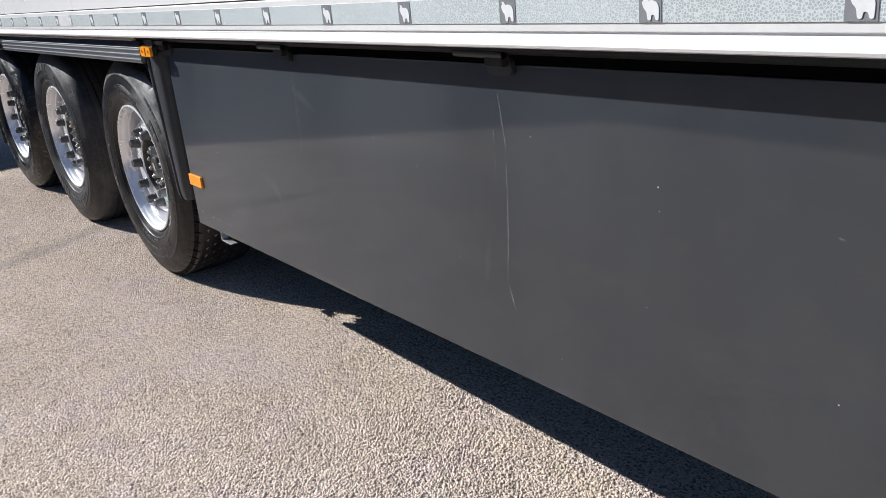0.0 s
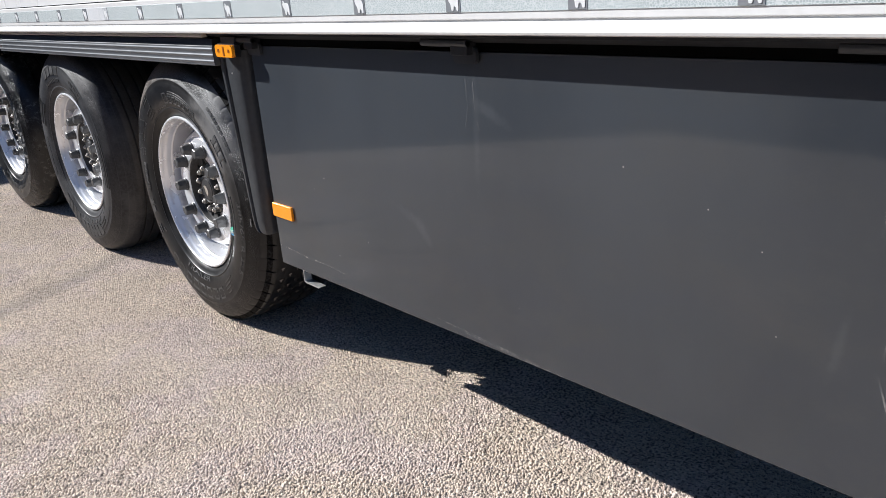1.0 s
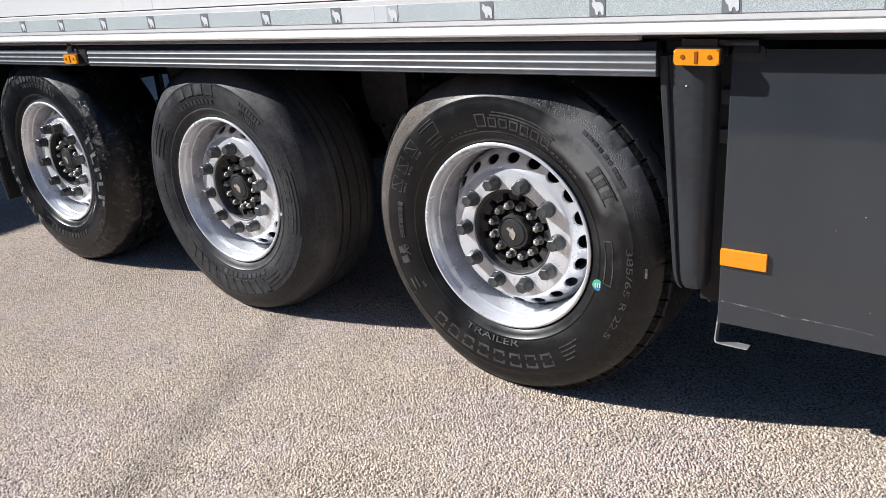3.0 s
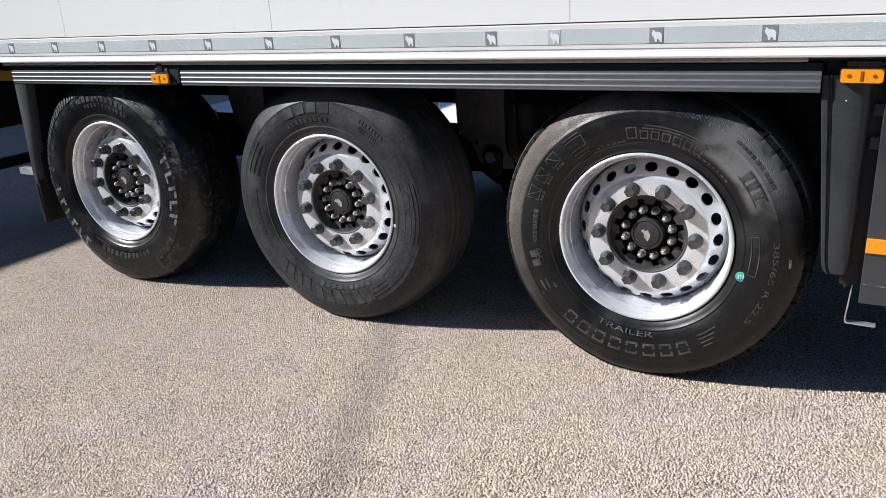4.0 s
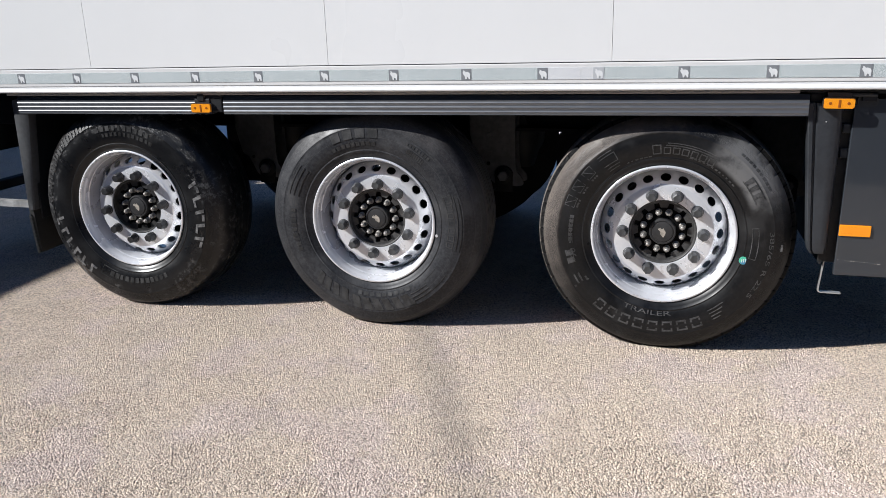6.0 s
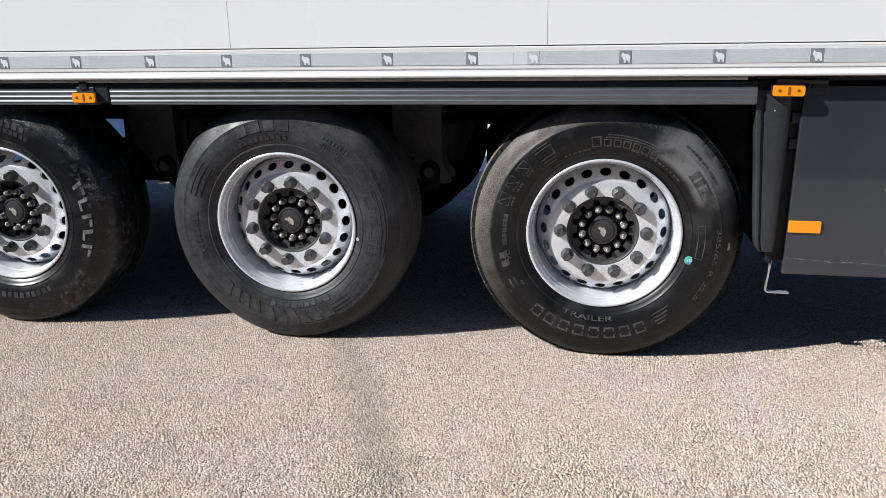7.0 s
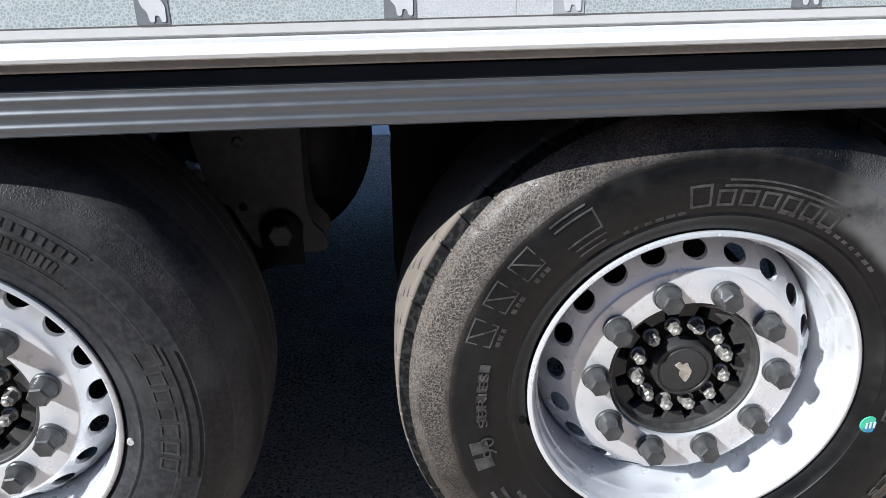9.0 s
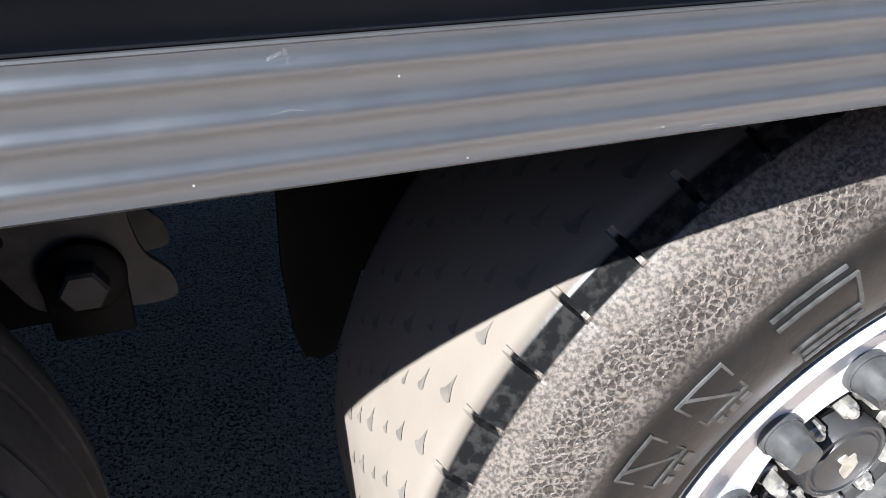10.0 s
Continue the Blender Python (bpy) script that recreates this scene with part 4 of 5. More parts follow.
def bars(out, r0, r1, a0, a1, n, gap=0.3, h=0.0022, skew=0.0, uneven=0.0):
    """A row of n raised bars in place of lettering."""
    step = (a1 - a0) / n
    for i in range(n):
        d = step * gap / 2
        wob = uneven * step * (random.random() - 0.5)
        arc_block(out, r0, r1, a0 + i * step + d, a0 + (i + 1) * step - d + wob, h, skew)


def outlined(out, r0, r1, a0, a1, n, gap=0.22, w=0.0042):
    """A row of n raised rectangular outlines in place of lettering."""
    step = (a1 - a0) / n
    for i in range(n):
        frame_mark(out, r0, r1, a0 + (i + gap / 2) * step, a0 + (i + 1 - gap / 2) * step, w)


def marks_worn():
    bm = []
    outlined(bm, 0.350, 0.390, 100, 93, 1)
    outlined(bm, 0.350, 0.379, 93, 59, 6)
    arc_block(bm, 0.384, 0.388, 91, 59)
    arc_block(bm, 0.394, 0.397, 90, 60)
    for r, a0, a1 in ((0.350, 122, 130), (0.362, 121, 130), (0.376, 121, 131), (0.412, 121, 131), (0.424, 122, 131)):
        arc_block(bm, r, r + 0.0025, a0, a1)
    arc_block(bm, 0.376, 0.414, 121, 121.5)
    for a in (137, 147, 157):
        frame_mark(bm, 0.385, 0.428, a, a + 6.5)
        arc_block(bm, 0.388, 0.426, a + 1.0, a + 1.5, 0.0015, 4.0)
        bars(bm, 0.370, 0.378, a, a + 6, 3, 0.4, 0.0012, 0, 0.3)
    bars(bm, 0.375, 0.392, 168, 186, 6, 0.35)
    bars(bm, 0.380, 0.412, 191, 201, 2, 0.3)
    for r, a0, a1 in ((0.365, 212, 214), (0.385, 208, 214), (0.405, 208, 214)):
        arc_block(bm, r, r + 0.007, a0, a1)
    arc_block(bm, 0.362, 0.432, 214, 215.2)
    outlined(bm, 0.378, 0.424, 228, 298, 8, 0.3, 0.007)
    for i in range(4):
        arc_block(bm, 0.372 + 0.014 * i, 0.3755 + 0.014 * i, 303, 314 - 2 * i)
    frame_mark(bm, 0.352, 0.380, -12, 9, 0.003)
    for r, a0, a1 in ((0.385, 24, 40), (0.424, 25, 39)):
        arc_block(bm, r, r + 0.004, a0, a1)
    bars(bm, 0.390, 0.423, 26, 40, 3, 0.45)
    bars(bm, 0.345, 0.351, 76, 40, 12, 0.45, 0.0012, 0, 0.5)
    bars(bm, 0.340, 0.346, 118, 100, 6, 0.45, 0.0012, 0, 0.5)
    bars(bm, 0.452, 0.462, 52, 28, 9, 0.4, 0.0015, 0, 0.4)
    return bm


def marks_ribbed():
    bm = []
    bars(bm, 0.392, 0.432, 116, 82, 4, 0.28, 0.003)
    bars(bm, 0.356, 0.374, 118, 84, 9, 0.25)
    for i in range(3):
        arc_block(bm, 0.37 + 0.022 * i, 0.374 + 0.022 * i, 142, 163)
    frame_mark(bm, 0.360, 0.430, 141, 150)
    frame_mark(bm, 0.36, 0.43, 44, 66)
    bars(bm, 0.37, 0.392, 48, 62, 9, 0.4, 0.0018, 0, 0.3)
    bars(bm, 0.404, 0.42, 46, 64, 8, 0.4, 0.0018, 0, 0.3)
    outlined(bm, 0.366, 0.406, 22, 15, 1)
    outlined(bm, 0.366, 0.398, 15, -16, 6)
    arc_block(bm, 0.410, 0.414, 20, -16)
    arc_block(bm, 0.428, 0.431, 18, -16)
    bars(bm, 0.372, 0.430, 252, 296, 6, 0.26, 0.0034, 3.0, 0.2)
    bars(bm, 0.345, 0.362, 256, 300, 9, 0.3, 0.0022, 0, 0.2)
    bars(bm, 0.360, 0.412, 222, 249, 4, 0.30, 0.0030, 3.0, 0.2)
    frame_mark(bm, 0.36, 0.42, 312, 326)
    bars(bm, 0.375, 0.40, 172, 204, 9, 0.35, 0.0016, 0, 0.3)
    for i in range(3):
        arc_block(bm, 0.38 + 0.017 * i, 0.3835 + 0.017 * i, 298, 312)
    return bm


def marks_winter():
    bm = []
    bars(bm, 0.372, 0.39, 60, 104, 12, 0.4, 0.0016, 0, 0.3)
    bars(bm, 0.40, 0.424, 64, 108, 10, 0.4, 0.0018, 0, 0.3)
    bars(bm, 0.36, 0.385, 245, 300, 12, 0.35, 0.002, 0, 0.3)
    frame_mark(bm, 0.35, 0.40, 238, 252)
    for i in range(26):
        a = 108 + 3.0 * i
        arc_block(bm, 0.435 + 0.012 * random.random(), 0.468 + 0.01 * random.random(), a, a + 1.2 + random.random(), 0.003)
    return bm


def chalked():
    """Worn brand bars of the rear tyre, in a chalky grey."""
    bm = []
    for r0, r1, a0, a1, n in ((0.388, 0.436, 186, 236, 6), (0.387, 0.432, 22, -26, 5)):
        step = (a1 - a0) / n
        for i in range(n):
            a = a0 + i * step
            arc_block(bm, r0, r1, a + 0.12 * step, a + 0.36 * step, 0.003, 1.5)
            arc_block(bm, r0 if i % 2 else r1 - 0.012, (r0 + 0.012) if i % 2 else r1, a + 0.36 * step, a + 0.80 * step, 0.003)
    return bm


def curved_text(text, r, height, a_mid, spread, inward=False):
    """Raised lettering bent round the sidewall; inward: it reads along the foot of the wheel."""
    cu = bpy.data.curves.new("lettering", "FONT")
    cu.body, cu.size, cu.extrude, cu.align_x = text, height, 0.0, "CENTER"
    ob = bpy.data.objects.new("lettering", cu)
    scene.collection.objects.link(ob)
    bpy.context.view_layer.update()
    me = bpy.data.meshes.new_from_object(ob)
    bpy.data.objects.remove(ob)
    bm = bmesh.new()
    bm.from_mesh(me)
    bpy.data.meshes.remove(me)
    w = max(v.co.x for v in bm.verts) - min(v.co.x for v in bm.verts)
    bmesh.ops.solidify(bm, geom=bm.faces[:], thickness=0.001)
    for v in bm.verts:
        a = radians(a_mid) + (1 if inward else -1) * v.co.x / w * radians(spread)
        rr = r - v.co.y if inward else r + v.co.y
        v.co = Vector((rr * math.cos(a), side_y(rr) - 0.0022 + v.co.z, rr * math.sin(a)))
    return bm


def rim_mesh():
    """Steel rim: rolled flange, barrel, coned disc with twenty oval hand holes and a flat bolting face."""
    bm = bmesh.new()
    lathe(bm, [(0.287, 0.050), (0.2930, 0.036), (0.2970, 0.026), (0.2990, 0.0205), (0.2985, 0.0165), (0.2955, 0.0145), (0.2910, 0.0145), (0.2880, 0.0175), (0.2862, 0.025), (0.2850, 0.033), (0.2825, 0.036), (0.2800, 0.044),
               (0.2770, 0.056), (0.2762, 0.0605), (0.2735, 0.063), (0.2725, 0.072), (0.2715, 0.088), (0.2705, 0.110), (0.2700, 0.135), (0.2690, 0.160), (0.2665, 0.176), (0.2640, 0.182), (0.262, 0.30), (0.275, 0.33), (0.286, 0.34)], 128)
    lathe(bm, [(0.212, 0.0685), (0.2095, 0.0665), (0.2060, 0.0655), (0.150, 0.0655), (0.1425, 0.0665), (0.1410, 0.072), (0.1410, 0.110)], 120)
    prof = [(0.212, 0.0685), (0.2165, 0.0725), (0.2205, 0.0775), (0.2480, 0.1120), (0.2590, 0.1290), (0.2655, 0.1520)]
    seg, holes = 6, 20

    def at(s):
        f = s * (len(prof) - 1)
        i = min(int(f), len(prof) - 2)
        return [prof[i][j] + (prof[i + 1][j] - prof[i][j]) * (f - i) for j in (0, 1)]

    def put(theta, s, sink=0.0):
        r, y = at(s)
        return bm.verts.new((r * math.cos(theta), y + sink, r * math.sin(theta)))

    half = math.pi / holes
    for h in range(holes):
        t0 = 2 * half * h
        # square outline of one sector and an oval inside it
        edge = []
        for i in range(seg):
            edge.append((-half + 2 * half * i / seg, 0.0))
        for s in (0.0, 0.2, 0.4, 0.6, 0.8):
            edge.append((half, s))
        for i in range(seg):
            edge.append((half - 2 * half * i / seg, 1.0))
        for s in (1.0, 0.8, 0.6, 0.4, 0.2):
            edge.append((-half, s))
        oval, deep, outer = [], [], []
        for a, s in edge:
            ang = math.atan2((s - 0.5) * 1.0, a / half * 0.5)
            outer.append(put(t0 + a, s))
            oval.append(put(t0 + 0.60 * half * math.cos(ang), 0.5 + 0.100 * math.sin(ang)))
            deep.append(put(t0 + 0.60 * half * math.cos(ang), 0.5 + 0.100 * math.sin(ang), 0.012))
        k = len(edge)
        for i in range(k):
            j = (i + 1) % k
            bm.faces.new((outer[i], outer[j], oval[j], oval[i]))
            bm.faces.new((oval[i], oval[j], deep[j], deep[i]))
    bmesh.ops.remove_doubles(bm, verts=bm.verts, dist=0.00005)
    return bm


def nut_mesh():
    """Round tapered nut cover that turns into a flat-ended hexagon."""
    bm = bmesh.new()
    lathe(bm, [(0.0255, 0.0), (0.0255, -0.006), (0.0235, -0.008)], 24)
    rings = []
    for r, y, hexed in ((0.0240, -0.008, 0.0), (0.0230, -0.017, 0.1), (0.0218, -0.024, 0.45), (0.0208, -0.029, 0.9), (0.0198, -0.0385, 1.0), (0.0168, -0.0410, 1.0)):
        ring = []
        for i in range(24):
            a = 2 * math.pi * i / 24
            hexr = math.cos(math.pi / 6) / math.cos((a % (math.pi / 3)) - math.pi / 6)
            rr = r * (hexed * hexr + (1 - hexed) * 0.95)
            ring.append(bm.verts.new((rr * math.cos(a), y, rr * math.sin(a))))
        rings.append(ring)
    for p, q in zip(rings, rings[1:]):
        for i in range(24):
            bm.faces.new((p[i], p[(i + 1) % 24], q[(i + 1) % 24], q[i]))
    bm.faces.new(rings[-1])
    return bm


def hub_bolt_mesh():
    bm = bmesh.new()
    lathe(bm, [(0.0150, 0.030), (0.0150, 0.022), (0.0130, 0.020), (0.0110, 0.020)], 16)
    lathe(bm, [(0.0122, 0.024), (0.0120, 0.001), (0.0095, -0.002), (0.0, -0.002)], 6)
    lathe(bm, [(0.0072, -0.002), (0.0064, -0.0060), (0.0036, -0.0085), (0.0, -0.0090)], 10)
    return bm


def hub_meshes():
    """Cast hub: a ring flange with a pocket cut outside each bolt, a sunk floor and a raised cap with a turned rim."""
    flange = bmesh.new()
    lathe(flange, [(0.1402, 0.120), (0.1402, 0.0745), (0.1385, 0.0725), (0.1355, 0.0725), (0.1335, 0.0745), (0.1325, 0.0840), (0.1310, 0.0930)], 72)
    inner, outer, deep = [], [], []
    for i in range(144):
        a = 2 * math.pi * i / 144
        off = abs(((math.degrees(a) - 15.0 + 15.0) % 30.0) - 15.0)
        r = 0.1235 if off < 6.5 else 0.1030
        for ring, rr, y in ((outer, 0.1310, 0.0930), (inner, r, 0.0930), (deep, r, 0.1130)):
            ring.append(flange.verts.new((rr * math.cos(a), y, rr * math.sin(a))))
    for i in range(144):
        k = (i + 1) % 144
        flange.faces.new((outer[i], outer[k], inner[k], inner[i]))
        flange.faces.new((inner[i], inner[k], deep[k], deep[i]))
    core = bmesh.new()
    lathe(core, [(0.1300, 0.1125), (0.1050, 0.1125), (0.0985, 0.106), (0.066, 0.106), (0.062, 0.104), (0.0615, 0.104), (0.0, 0.104)], 72)
    cap = bmesh.new()
    lathe(cap, [(0.0560, 0.112), (0.0560, 0.080), (0.0535, 0.0755), (0.0490, 0.0750), (0.0475, 0.0775), (0.0440, 0.0775), (0.0425, 0.0745), (0.028, 0.0730), (0.0, 0.0725)], 56)
    badge = bmesh.new()
    out = rounded([(-0.020, 0.012), (-0.010, 0.020), (-0.004, 0.012), (0.004, 0.018), (0.008, 0.008), (0.014, 0.0), (0.010, -0.014), (0.004, -0.024), (-0.002, -0.018), (-0.010, -0.008), (-0.008, 0.002)], 0.003, 2)
    extrude_y(badge, out, 0.0708, 0.0738)
    return flange, core, cap, badge


def wheel(x, kind, tyre_mat, print_mat, phase, shared, label, toe=0.0):
    at = pose(x, 0.010, AXLE, 0, 0, toe)
    bm = bmesh.new()
    lathe(bm, [(0.0, 0.121), (0.190, 0.121), (0.202, 0.134), (0.207, 0.18), (0.208, 0.34), (0.19, 0.36), (0.07, 0.37), (0.0, 0.37)], 48)
    w = part("wheel", bm, STEEL, trailer, label, at, 40)
    bm = tyre_mesh(kind)
    part("tyre", bm, tyre_mat, w, {"worn": "worn dusty tyre with a pitted shoulder", "ribbed": "black ribbed tyre", "winter": "scuffed black tyre with chalky lettering"}[kind], smooth=32)
    if "rim" not in shared:
        f, c, p, b = hub_meshes()
        shared.update(rim=link_mesh("rim", rim_mesh(), RIM, 38), nut=link_mesh("wheel_nut", nut_mesh(), NUT, 30), bolt=link_mesh("hub_bolt", hub_bolt_mesh(), BOLT, 30),
                      flange=link_mesh("hub_flange", f, HUBEDGE, 35), core=link_mesh("hub", c, HUB, 35), cap=link_mesh("hub_cap", p, CAP, 35), badge=link_mesh("emblem", b, EMBLEM, 30))
    nut, flange = shared["nut"], shared["flange"]
    if kind == "winter":
        nut, flange = nut.copy(), flange.copy()
        for mesh, mat in ((nut, NUT_BLACK), (flange, HUBEDGE_DARK)):
            mesh.materials.clear()
            mesh.materials.append(mat)
    tagged(more(shared["rim"], "rim", w, pose(0, 0, 0, 0, phase * 1.5, 0)), "silver painted steel rim with oval hand holes")
    tagged(more(flange, "hub_flange", w, pose(0, 0, 0, 0, -phase, 0)), "black cast flange" if kind == "winter" else "grey cast flange")
    more(shared["core"], "hub", w, pose(0, 0, 0, 0, -phase, 0))
    tagged(more(shared["cap"], "hub_cap", w, Matrix()), "dark round cap")
    tagged(more(shared["badge"], "emblem", w, pose(0, 0, 0, 0, -phase * 2, 0)), "worn pale emblem shape")
    for i in range(10):
        a = radians(36 * i + phase)
        more(nut, "wheel_nut", w, pose(0.1675 * math.cos(a), 0.0655, 0.1675 * math.sin(a), random.uniform(-1.5, 1.5), random.uniform(0, 60), random.uniform(-1.5, 1.5)))
    for i in range(12):
        a = radians(30 * i + 15 + phase)
        more(shared["bolt"], "hub_bolt", w, pose(0.0835 * math.cos(a), 0.0800, 0.0835 * math.sin(a), 0, random.uniform(0, 60), 0))
    copy_thing(w, pose(x, FAR - 0.01, AXLE, 0, 0, 180))
    for bm in {"worn": marks_worn, "ribbed": marks_ribbed, "winter": marks_winter}[kind]():
        part("raised_bar", bm, print_mat, w)
    if kind == "winter":
        for bm in chalked():
            part("raised_bar", bm, CHALK, w, "chalky raised bar")
    return w


def tread_sipes(w):
    """Rows of small drop-shaped sipes in the dusty tread."""
    bm = bmesh.new()
    for row, (y, length, wid) in enumerate(((0.096, 0.0135, 0.0105), (0.130, 0.0115, 0.0080), (0.156, 0.0085, 0.0055), (0.188, 0.0135, 0.0105), (0.216, 0.0095, 0.0070), (0.244, 0.0125, 0.0095), (0.276, 0.009, 0.0065))):
        step = 6.2
        r = crown("worn", y) + 0.0006
        for i in range(int(360 / step)):
            a = radians(i * step + 2.1 * row)
            if r * math.sin(a) < -0.45:
                continue
            f, q = length * random.uniform(0.7, 1.15), wid * random.uniform(0.75, 1.1)
            pts = []
            for u, v in ((1, 0.0), (0.2, 0.22), (-0.35, 0.5), (-0.75, 0.95), (-0.95, 0.6), (-1.0, 0.0), (-0.85, -0.6), (-0.6, -0.8), (-0.35, -0.55), (0.2, -0.2)):
                aa = a + u * f / r * -1
                pts.append(bm.verts.new((r * math.cos(aa), y + v * q, r * math.sin(aa))))
            bm.faces.new(pts)
    ob = part("tread_siping", bm, simple("grey_sipe_rubber", (0.155, 0.140, 0.124), 0.7, 0, 0.3), w, "rows of small drop-shaped sipes")
    tagged(ob, kind="stuff")


def tread_groove(w, y):
    """A zigzag groove in the less worn lower part of the tread."""
    bm = bmesh.new()
    r = crown("worn", y) + 0.0007
    prev = None
    for i in range(46):
        a = radians(-80 + 2.6 * i)
        d = 0.006 if i % 2 else -0.006
        pair = [bm.verts.new((r * math.cos(a), y + d + e, r * math.sin(a))) for e in (-0.0045, 0.0045)]
        if prev:
            bm.faces.new((prev[0], prev[1], pair[1], pair[0]))
        prev = pair
    part("tread_groove", bm, RUBBER, w)


def sticker(w):
    c = Vector((0.327, side_y(0.339) - 0.001, -0.084))
    bm = bmesh.new()
    lathe(bm, [(0, -0.0022), (0.0165, -0.0018), (0.0170, 0.0006)], 32, centre=c)
    part("round_sticker", bm, STICK_G, w, "round green and blue sticker with pale print")
    bm = bmesh.new()
    pts = [(0.0155 * math.cos(radians(a)), 0.0155 * math.sin(radians(a))) for a in range(-150, 31, 12)]
    extrude_y(bm, [(c.x + px, c.z + pz) for px, pz in pts], c.y - 0.0034, c.y - 0.0024)
    part("sticker_print", bm, STICK_B, w)
    bm = bmesh.new()
    for i in range(3):
        x = c.x - 0.008 + 0.007 * i
        box(bm, x, x + 0.0035, c.y - 0.0046, c.y - 0.0036, c.z - 0.007 + 0.001 * i, c.z + 0.006 + 0.001 * i)
    part("sticker_print", bm, STICK_W, w)


def wheels():
    shared = {}
    a = wheel(-0.020, "worn", TYRE_A, PRINT, 0.0, shared, "front trailer wheel with a worn dusty tyre and silver rim", -1.0)
    b = wheel(-1.312, "ribbed", TYRE_B, PRINT_G, 12.0, shared, "middle trailer wheel with a clean black tyre and silver rim")
    c = wheel(-2.605, "winter", TYRE_C, PRINT_W, 7.0, shared, "rear trailer wheel with a scuffed tyre and silver rim")
    tread_sipes(a)
    for y in (0.110, 0.165, 0.221, 0.276):
        tread_groove(a, y)
    sticker(a)
    part("size_lettering", curved_text("385/65 R 22.5", 0.420, 0.024, -14, 40), PRINT_C, a, "raised tyre size lettering")
    part("word_lettering", curved_text("90", 0.368, 0.036, 194, 6.5), PRINT_C, a, "raised numerals")
    part("word_lettering", curved_text("SERIES", 0.374, 0.022, 179, 16.5), PRINT_C, a, "raised word lettering")
    part("word_lettering", curved_text("TRAILER", 0.352, 0.026, 262, 34, True), PRINT_C, a, "raised word lettering")
    bm = bmesh.new()
    box(bm, -0.004, 0.004, -0.003, 0.001, -0.014, 0.014, 0.001)
    p = 0.470
    part("wear_tab", bm, PRINT_C, a, at=pose(p * math.cos(radians(-3)), side_y(p), p * math.sin(radians(-3))))
    for w, ang in ((b, -10.0), (a, 190.0)):
        bm = bmesh.new()
        rr = 0.311
        lathe(bm, [(0.0, -0.004), (0.006, -0.004), (0.007, 0.0), (0.007, 0.014)], 14, centre=(rr * math.cos(radians(ang)), side_y(rr), rr * math.sin(radians(ang))))
        part("valve_cap", bm, VALVE if w is b else HUB, w, "round cap" if w is b else "")


# ---- running gear ----


def hanger(x):
    """Pressed hanger plate with its pivot bolt, bush and toe, and the spring arm behind it."""
    out = rounded([(-0.172, 0.54), (0.055, 0.54), (0.055, 0.10), (0.064, 0.052), (0.093, 0.022), (0.099, -0.014), (0.058, -0.020), (0.033, -0.014),
                   (-0.033, -0.014), (-0.060, 0.0), (-0.105, 0.094), (-0.140, 0.112), (-0.172, 0.24)], 0.014, 3)
    y0, z0 = 0.500, 0.621
    bm = bmesh.new()
    extrude_y(bm, [(x + u, z0 + v) for u, v in out], y0, y0 + 0.010)
    extrude_y(bm, [(x + u, z0 + v) for u, v in out], y0 + 0.120, y0 + 0.130)
    box(bm, x - 0.13, x + 0.040, y0 + 0.010, y0 + 0.120, z0 + 0.20, z0 + 0.50)
    h = part("axle_hanger", bm, DUSTY, trailer, "dusty black pressed axle hanger", smooth=35)
    bm = bmesh.new()
    lathe(bm, [(0.046, y0), (0.046, y0 - 0.013), (0.040, y0 - 0.017), (0.0, y0 - 0.017)], 28, centre=(x, 0, z0 + 0.037))
    box(bm, x - 0.044, x + 0.044, y0 - 0.011, y0, z0 - 0.045, z0 + 0.03, 0.004)
    part("bush_plate", bm, STEEL, h, smooth=35)
    bm = bmesh.new()
    lathe(bm, [(0.027, y0 - 0.017), (0.027, y0 - 0.038), (0.023, y0 - 0.042), (0.0, y0 - 0.042)], 6, centre=(x, 0, z0 + 0.037))
    part("pivot_bolt", bm, DUSTY, h, "dusty hexagonal pivot bolt")
    for u, v, r in ((-0.075, 0.235, 0.012), (-0.078, 0.092, 0.009)):
        bm = bmesh.new()
        lathe(bm, [(r, y0 + 0.0005), (r, y0 - 0.003), (r * 0.7, y0 - 0.005), (0.0, y0 - 0.004)], 16, centre=(x + u, 0, z0 + v))
        part("plate_plug", bm, DUSTY if r > 0.01 else STEEL, h)
    bm = bmesh.new()
    box(bm, x - 0.60, x + 0.03, y0 + 0.025, y0 + 0.105, z0 - 0.05, z0 + 0.055, 0.02)
    part("trailing_arm", bm, STEEL, h)
    return h


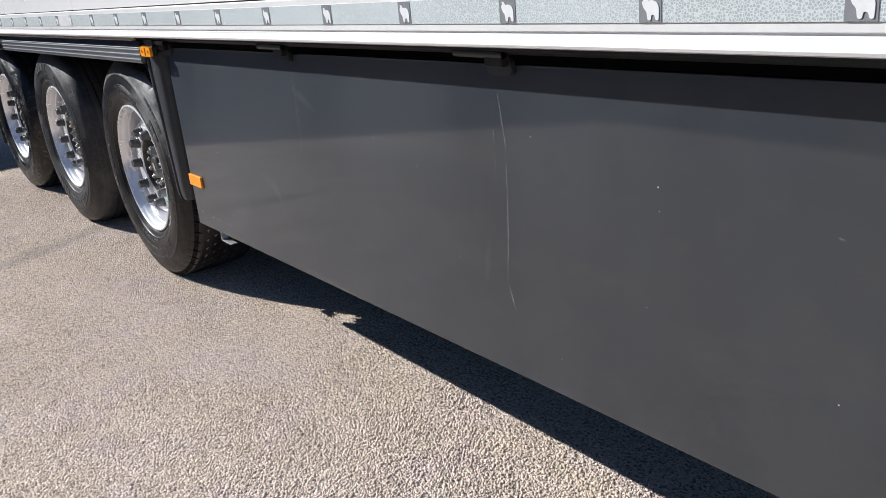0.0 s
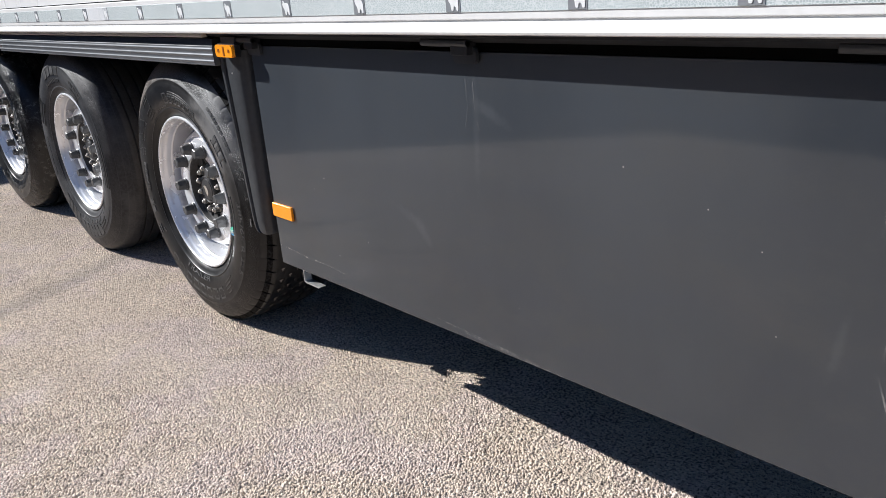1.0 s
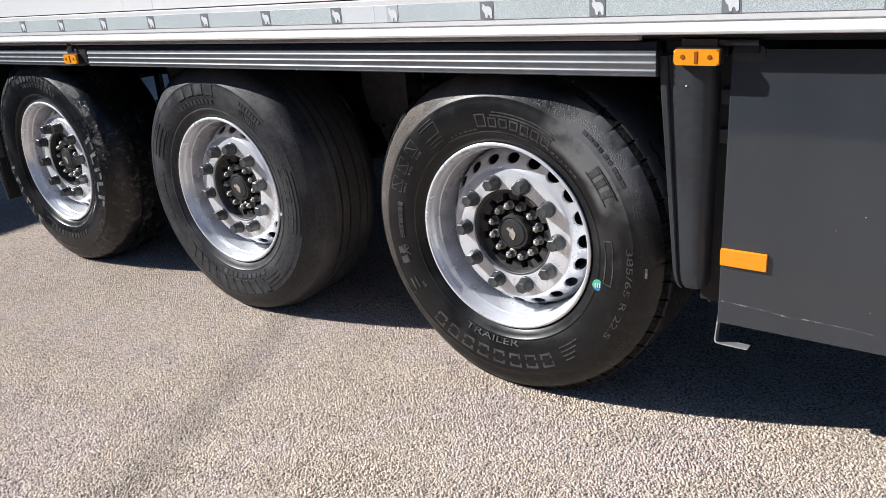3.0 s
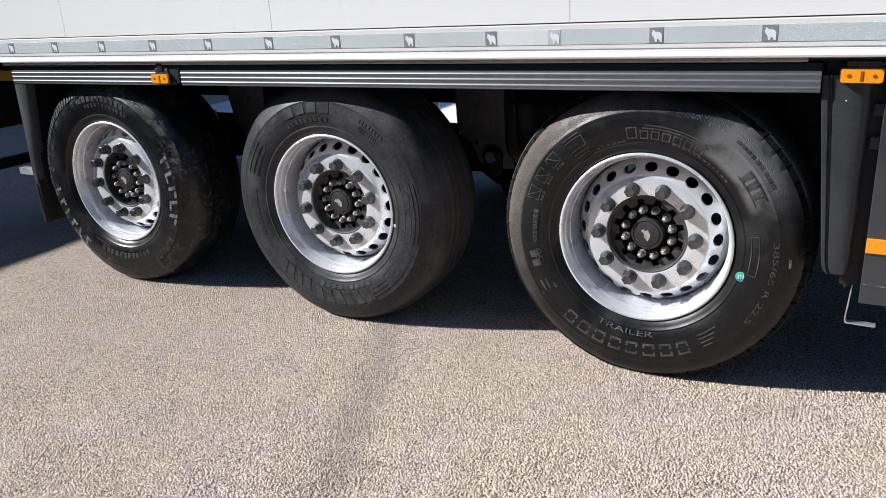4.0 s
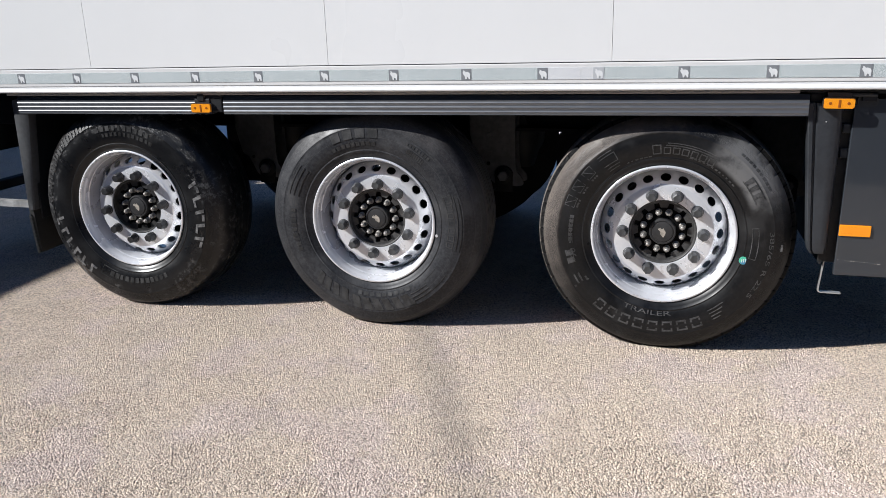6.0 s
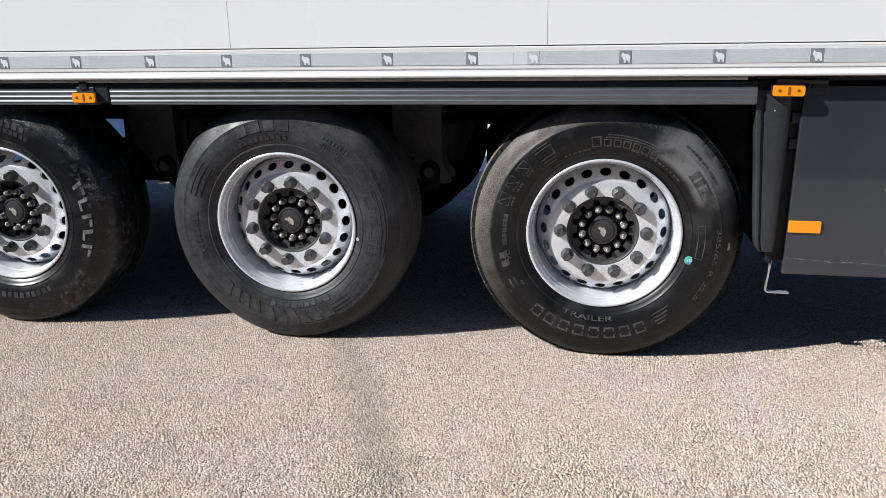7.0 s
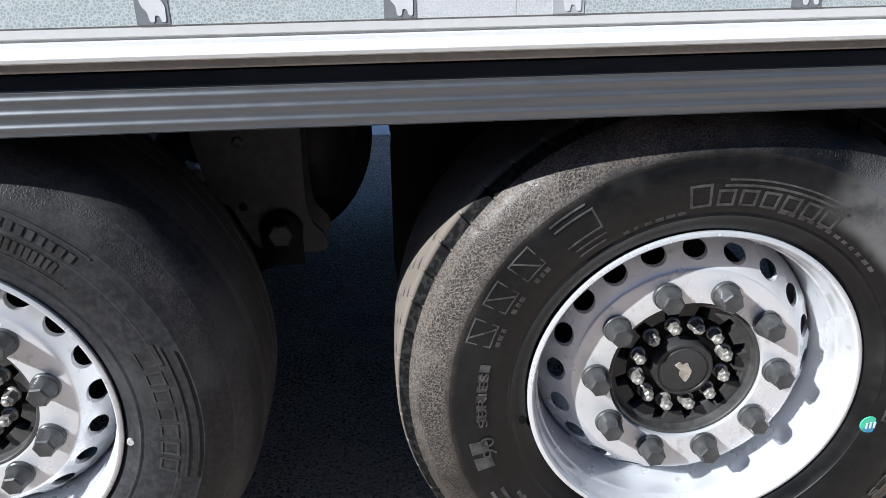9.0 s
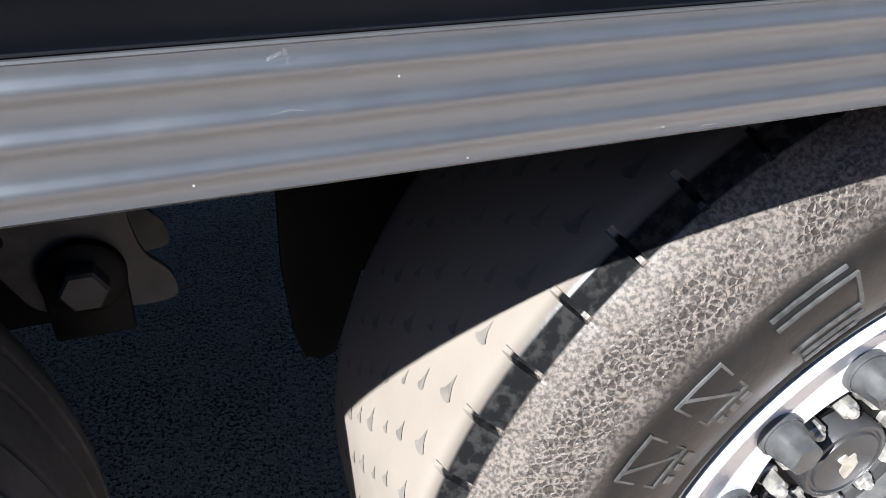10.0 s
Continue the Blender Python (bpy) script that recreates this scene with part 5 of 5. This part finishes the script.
def bellows(x):
    """Air bellows on its tapering piston, and the drop-shaped spring carrier below it."""
    bm = bmesh.new()
    lathe(bm, [(0.0, 0.66), (0.060, 0.66), (0.072, 0.70), (0.084, 0.74), (0.105, 0.775), (0.114, 0.815), (0.116, 0.88), (0.110, 0.94), (0.102, 0.96), (0.102, 1.13), (0, 1.13)], 40, centre=(x - 0.013, 0.76, 0), axis="z")
    part("air_bellows", bm, RUBBER, trailer, "black rubber air bellows", smooth=50)
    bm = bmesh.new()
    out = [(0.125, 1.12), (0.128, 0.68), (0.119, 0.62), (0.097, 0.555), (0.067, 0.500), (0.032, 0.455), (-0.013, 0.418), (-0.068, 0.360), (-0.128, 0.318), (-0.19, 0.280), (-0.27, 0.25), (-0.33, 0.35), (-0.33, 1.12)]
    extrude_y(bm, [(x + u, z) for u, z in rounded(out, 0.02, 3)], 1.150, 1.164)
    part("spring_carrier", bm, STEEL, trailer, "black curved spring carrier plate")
    # added black plate that darkens the hole beside the hanger
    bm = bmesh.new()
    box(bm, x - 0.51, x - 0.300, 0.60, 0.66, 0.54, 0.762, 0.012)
    part("gap_plate", bm, STEEL, trailer)


def running_gear():
    for y in (0.66, 1.80):
        bm = bmesh.new()
        sec = [(y - 0.07, 1.13), (y - 0.07, 1.115), (y - 0.008, 1.112), (y - 0.008, 0.882), (y - 0.07, 0.877), (y - 0.07, 0.862),
               (y + 0.07, 0.862), (y + 0.07, 0.877), (y + 0.008, 0.882), (y + 0.008, 1.112), (y + 0.07, 1.115), (y + 0.07, 1.13)]
        extrude_x(bm, sec, REAR + 0.1, FRONT - 1)
        part("chassis_beam", bm, STEEL, trailer, "black chassis beam")
    for x in (-0.020, -1.312, -2.605):
        bm = bmesh.new()
        tube(bm, (x, 0.36, 0.528), (x, 2.16, 0.528), 0.063, 20)
        part("axle", bm, STEEL, trailer, "black axle tube", smooth=40)
    for x in (-0.785, -2.070, 0.52):
        h = hanger(x)
        copy_thing(h, pose(0, 1.39, 0))
    for x in (-0.722, -2.010):
        bellows(x)
    # black plates added between the wheels to close the view across
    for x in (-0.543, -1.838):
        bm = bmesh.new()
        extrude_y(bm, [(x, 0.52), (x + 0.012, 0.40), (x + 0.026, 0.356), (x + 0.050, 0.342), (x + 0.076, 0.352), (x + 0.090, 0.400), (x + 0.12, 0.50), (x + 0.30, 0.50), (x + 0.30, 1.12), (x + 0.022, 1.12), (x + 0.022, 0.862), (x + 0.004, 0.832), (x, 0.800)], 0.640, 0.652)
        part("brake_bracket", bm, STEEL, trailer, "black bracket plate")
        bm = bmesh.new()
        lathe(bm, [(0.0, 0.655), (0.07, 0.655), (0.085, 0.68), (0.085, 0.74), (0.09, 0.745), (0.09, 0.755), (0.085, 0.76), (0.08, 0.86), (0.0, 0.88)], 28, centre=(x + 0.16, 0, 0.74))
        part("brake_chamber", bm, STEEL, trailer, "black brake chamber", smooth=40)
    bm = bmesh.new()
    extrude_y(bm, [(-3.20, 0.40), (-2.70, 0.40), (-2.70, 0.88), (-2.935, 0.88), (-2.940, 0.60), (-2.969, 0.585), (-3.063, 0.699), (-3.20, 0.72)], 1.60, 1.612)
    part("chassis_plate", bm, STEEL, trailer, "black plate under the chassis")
    # rear underrun beam, its arms and a bracket behind the last wheel
    bm = bmesh.new()
    box(bm, -4.33, -4.25, 0.05, FAR - 0.05, 0.355, 0.418, 0.012)
    beam = part("underrun_beam", bm, STEEL, trailer, "black rear underrun beam")
    # added black board that shuts out the ground beyond the rear
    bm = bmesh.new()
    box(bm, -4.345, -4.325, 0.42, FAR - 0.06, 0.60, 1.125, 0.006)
    part("rear_view_block", bm, STEEL, trailer, "black board added across the rear underside to block the view through")
    for y in (1.20, 1.80):
        bm = bmesh.new()
        box(bm, -4.31, -4.25, y, y + 0.04, 0.40, 1.12, 0.003)
        part("beam_arm", bm, STEEL, beam)
    bm = bmesh.new()
    extrude_x(bm, [(0.19, 0.488), (0.19, 0.452), (0.225, 0.452), (0.225, 0.456), (0.194, 0.456), (0.194, 0.484), (0.225, 0.484), (0.225, 0.488)], -3.585, -3.19)
    part("open_channel", bm, ZINC, trailer, "short galvanised channel behind the flap")
    bm = bmesh.new()
    box(bm, -4.05, -3.678, 0.331, 0.337, 0.950, 1.008, 0.002)
    part("yellow_plate", bm, YELLOW, trailer, "yellow marker plate under the box")
    bm = bmesh.new()
    box(bm, -4.22, -3.40, 0.339, 0.62, 0.888, 1.125, 0.006)
    part("rear_box", bm, STEEL, trailer, "black box under the rear floor")


body()
rail()
marker_lamp(0.531, 0.636, 1.064, 1.100, -0.055)
marker_lamp(-2.138, -2.040, 1.018, 1.056, -0.063)
front_post()
rear_post()
skirt()
strut()
running_gear()
wheels()
bm = bmesh.new()
box(bm, -2.118, -1.990, -0.042, 0.012, 1.017, 1.114, 0.004)
box(bm, -2.110, -2.075, -0.052, -0.038, 1.068, 1.103, 0.003)
part("lamp_carrier", bm, PLASTIC, trailer, "black lamp carrier block")

# ---- loose bits on the ground ----


def pebble(x, y, size, flat, seed, label):
    """A small irregular stone."""
    rng = random.Random(seed)
    bm = bmesh.new()
    bmesh.ops.create_icosphere(bm, subdivisions=2, radius=size)
    for v in bm.verts:
        v.co *= rng.uniform(0.78, 1.12)
        v.co.x *= 1.5
        v.co.z *= flat
    ob = new("pebble", link_mesh("pebble", bm, TAR, 40))
    ob.matrix_world = pose(x, y, size * flat * 0.75, 0, 0, rng.uniform(0, 180))
    tagged(ob, label, "stone", "loose stones on the yard")


TAR = simple("dark_bitumen_stone", (0.045, 0.042, 0.040), 0.6, 0, 0.4, 120, 30, 0.002)
pebble(-1.200, -0.445, 0.0045, 0.6, 1, "small dark stone lying on the chip seal")
pebble(-1.209, -0.452, 0.0028, 0.6, 2, "tiny dark stone beside a larger one")
pebble(-1.550, -1.140, 0.0060, 0.40, 3, "flat dark stone pressed into the chip seal")
pebble(-1.515, -1.128, 0.0042, 0.40, 4, "flat dark stone pressed into the chip seal")
pebble(-1.585, -1.160, 0.0036, 0.40, 5, "flat dark stone pressed into the chip seal")


def scrap():
    """A crumpled scrap of paper in the shade between the wheels."""
    rng = random.Random(3)
    bm = bmesh.new()
    grid = [[bm.verts.new((0.011 * (i - 2) + rng.uniform(-0.003, 0.003), 0.009 * (j - 2) + rng.uniform(-0.003, 0.003), 0.004 + rng.uniform(0, 0.012))) for j in range(5)] for i in range(5)]
    for i in range(4):
        for j in range(4):
            bm.faces.new((grid[i][j], grid[i + 1][j], grid[i + 1][j + 1], grid[i][j + 1]))
    bmesh.ops.solidify(bm, geom=bm.faces[:], thickness=0.0006)
    ob = new("paper_scrap", link_mesh("paper_scrap", bm, PAPER))
    ob.matrix_world = pose(-2.61, 0.69, 0)
    tagged(ob, "crumpled pale paper scrap on the shaded ground", "litter")


PAPER = simple("pale_paper", (0.70, 0.69, 0.66), 0.7, 0, 0.1)
scrap()
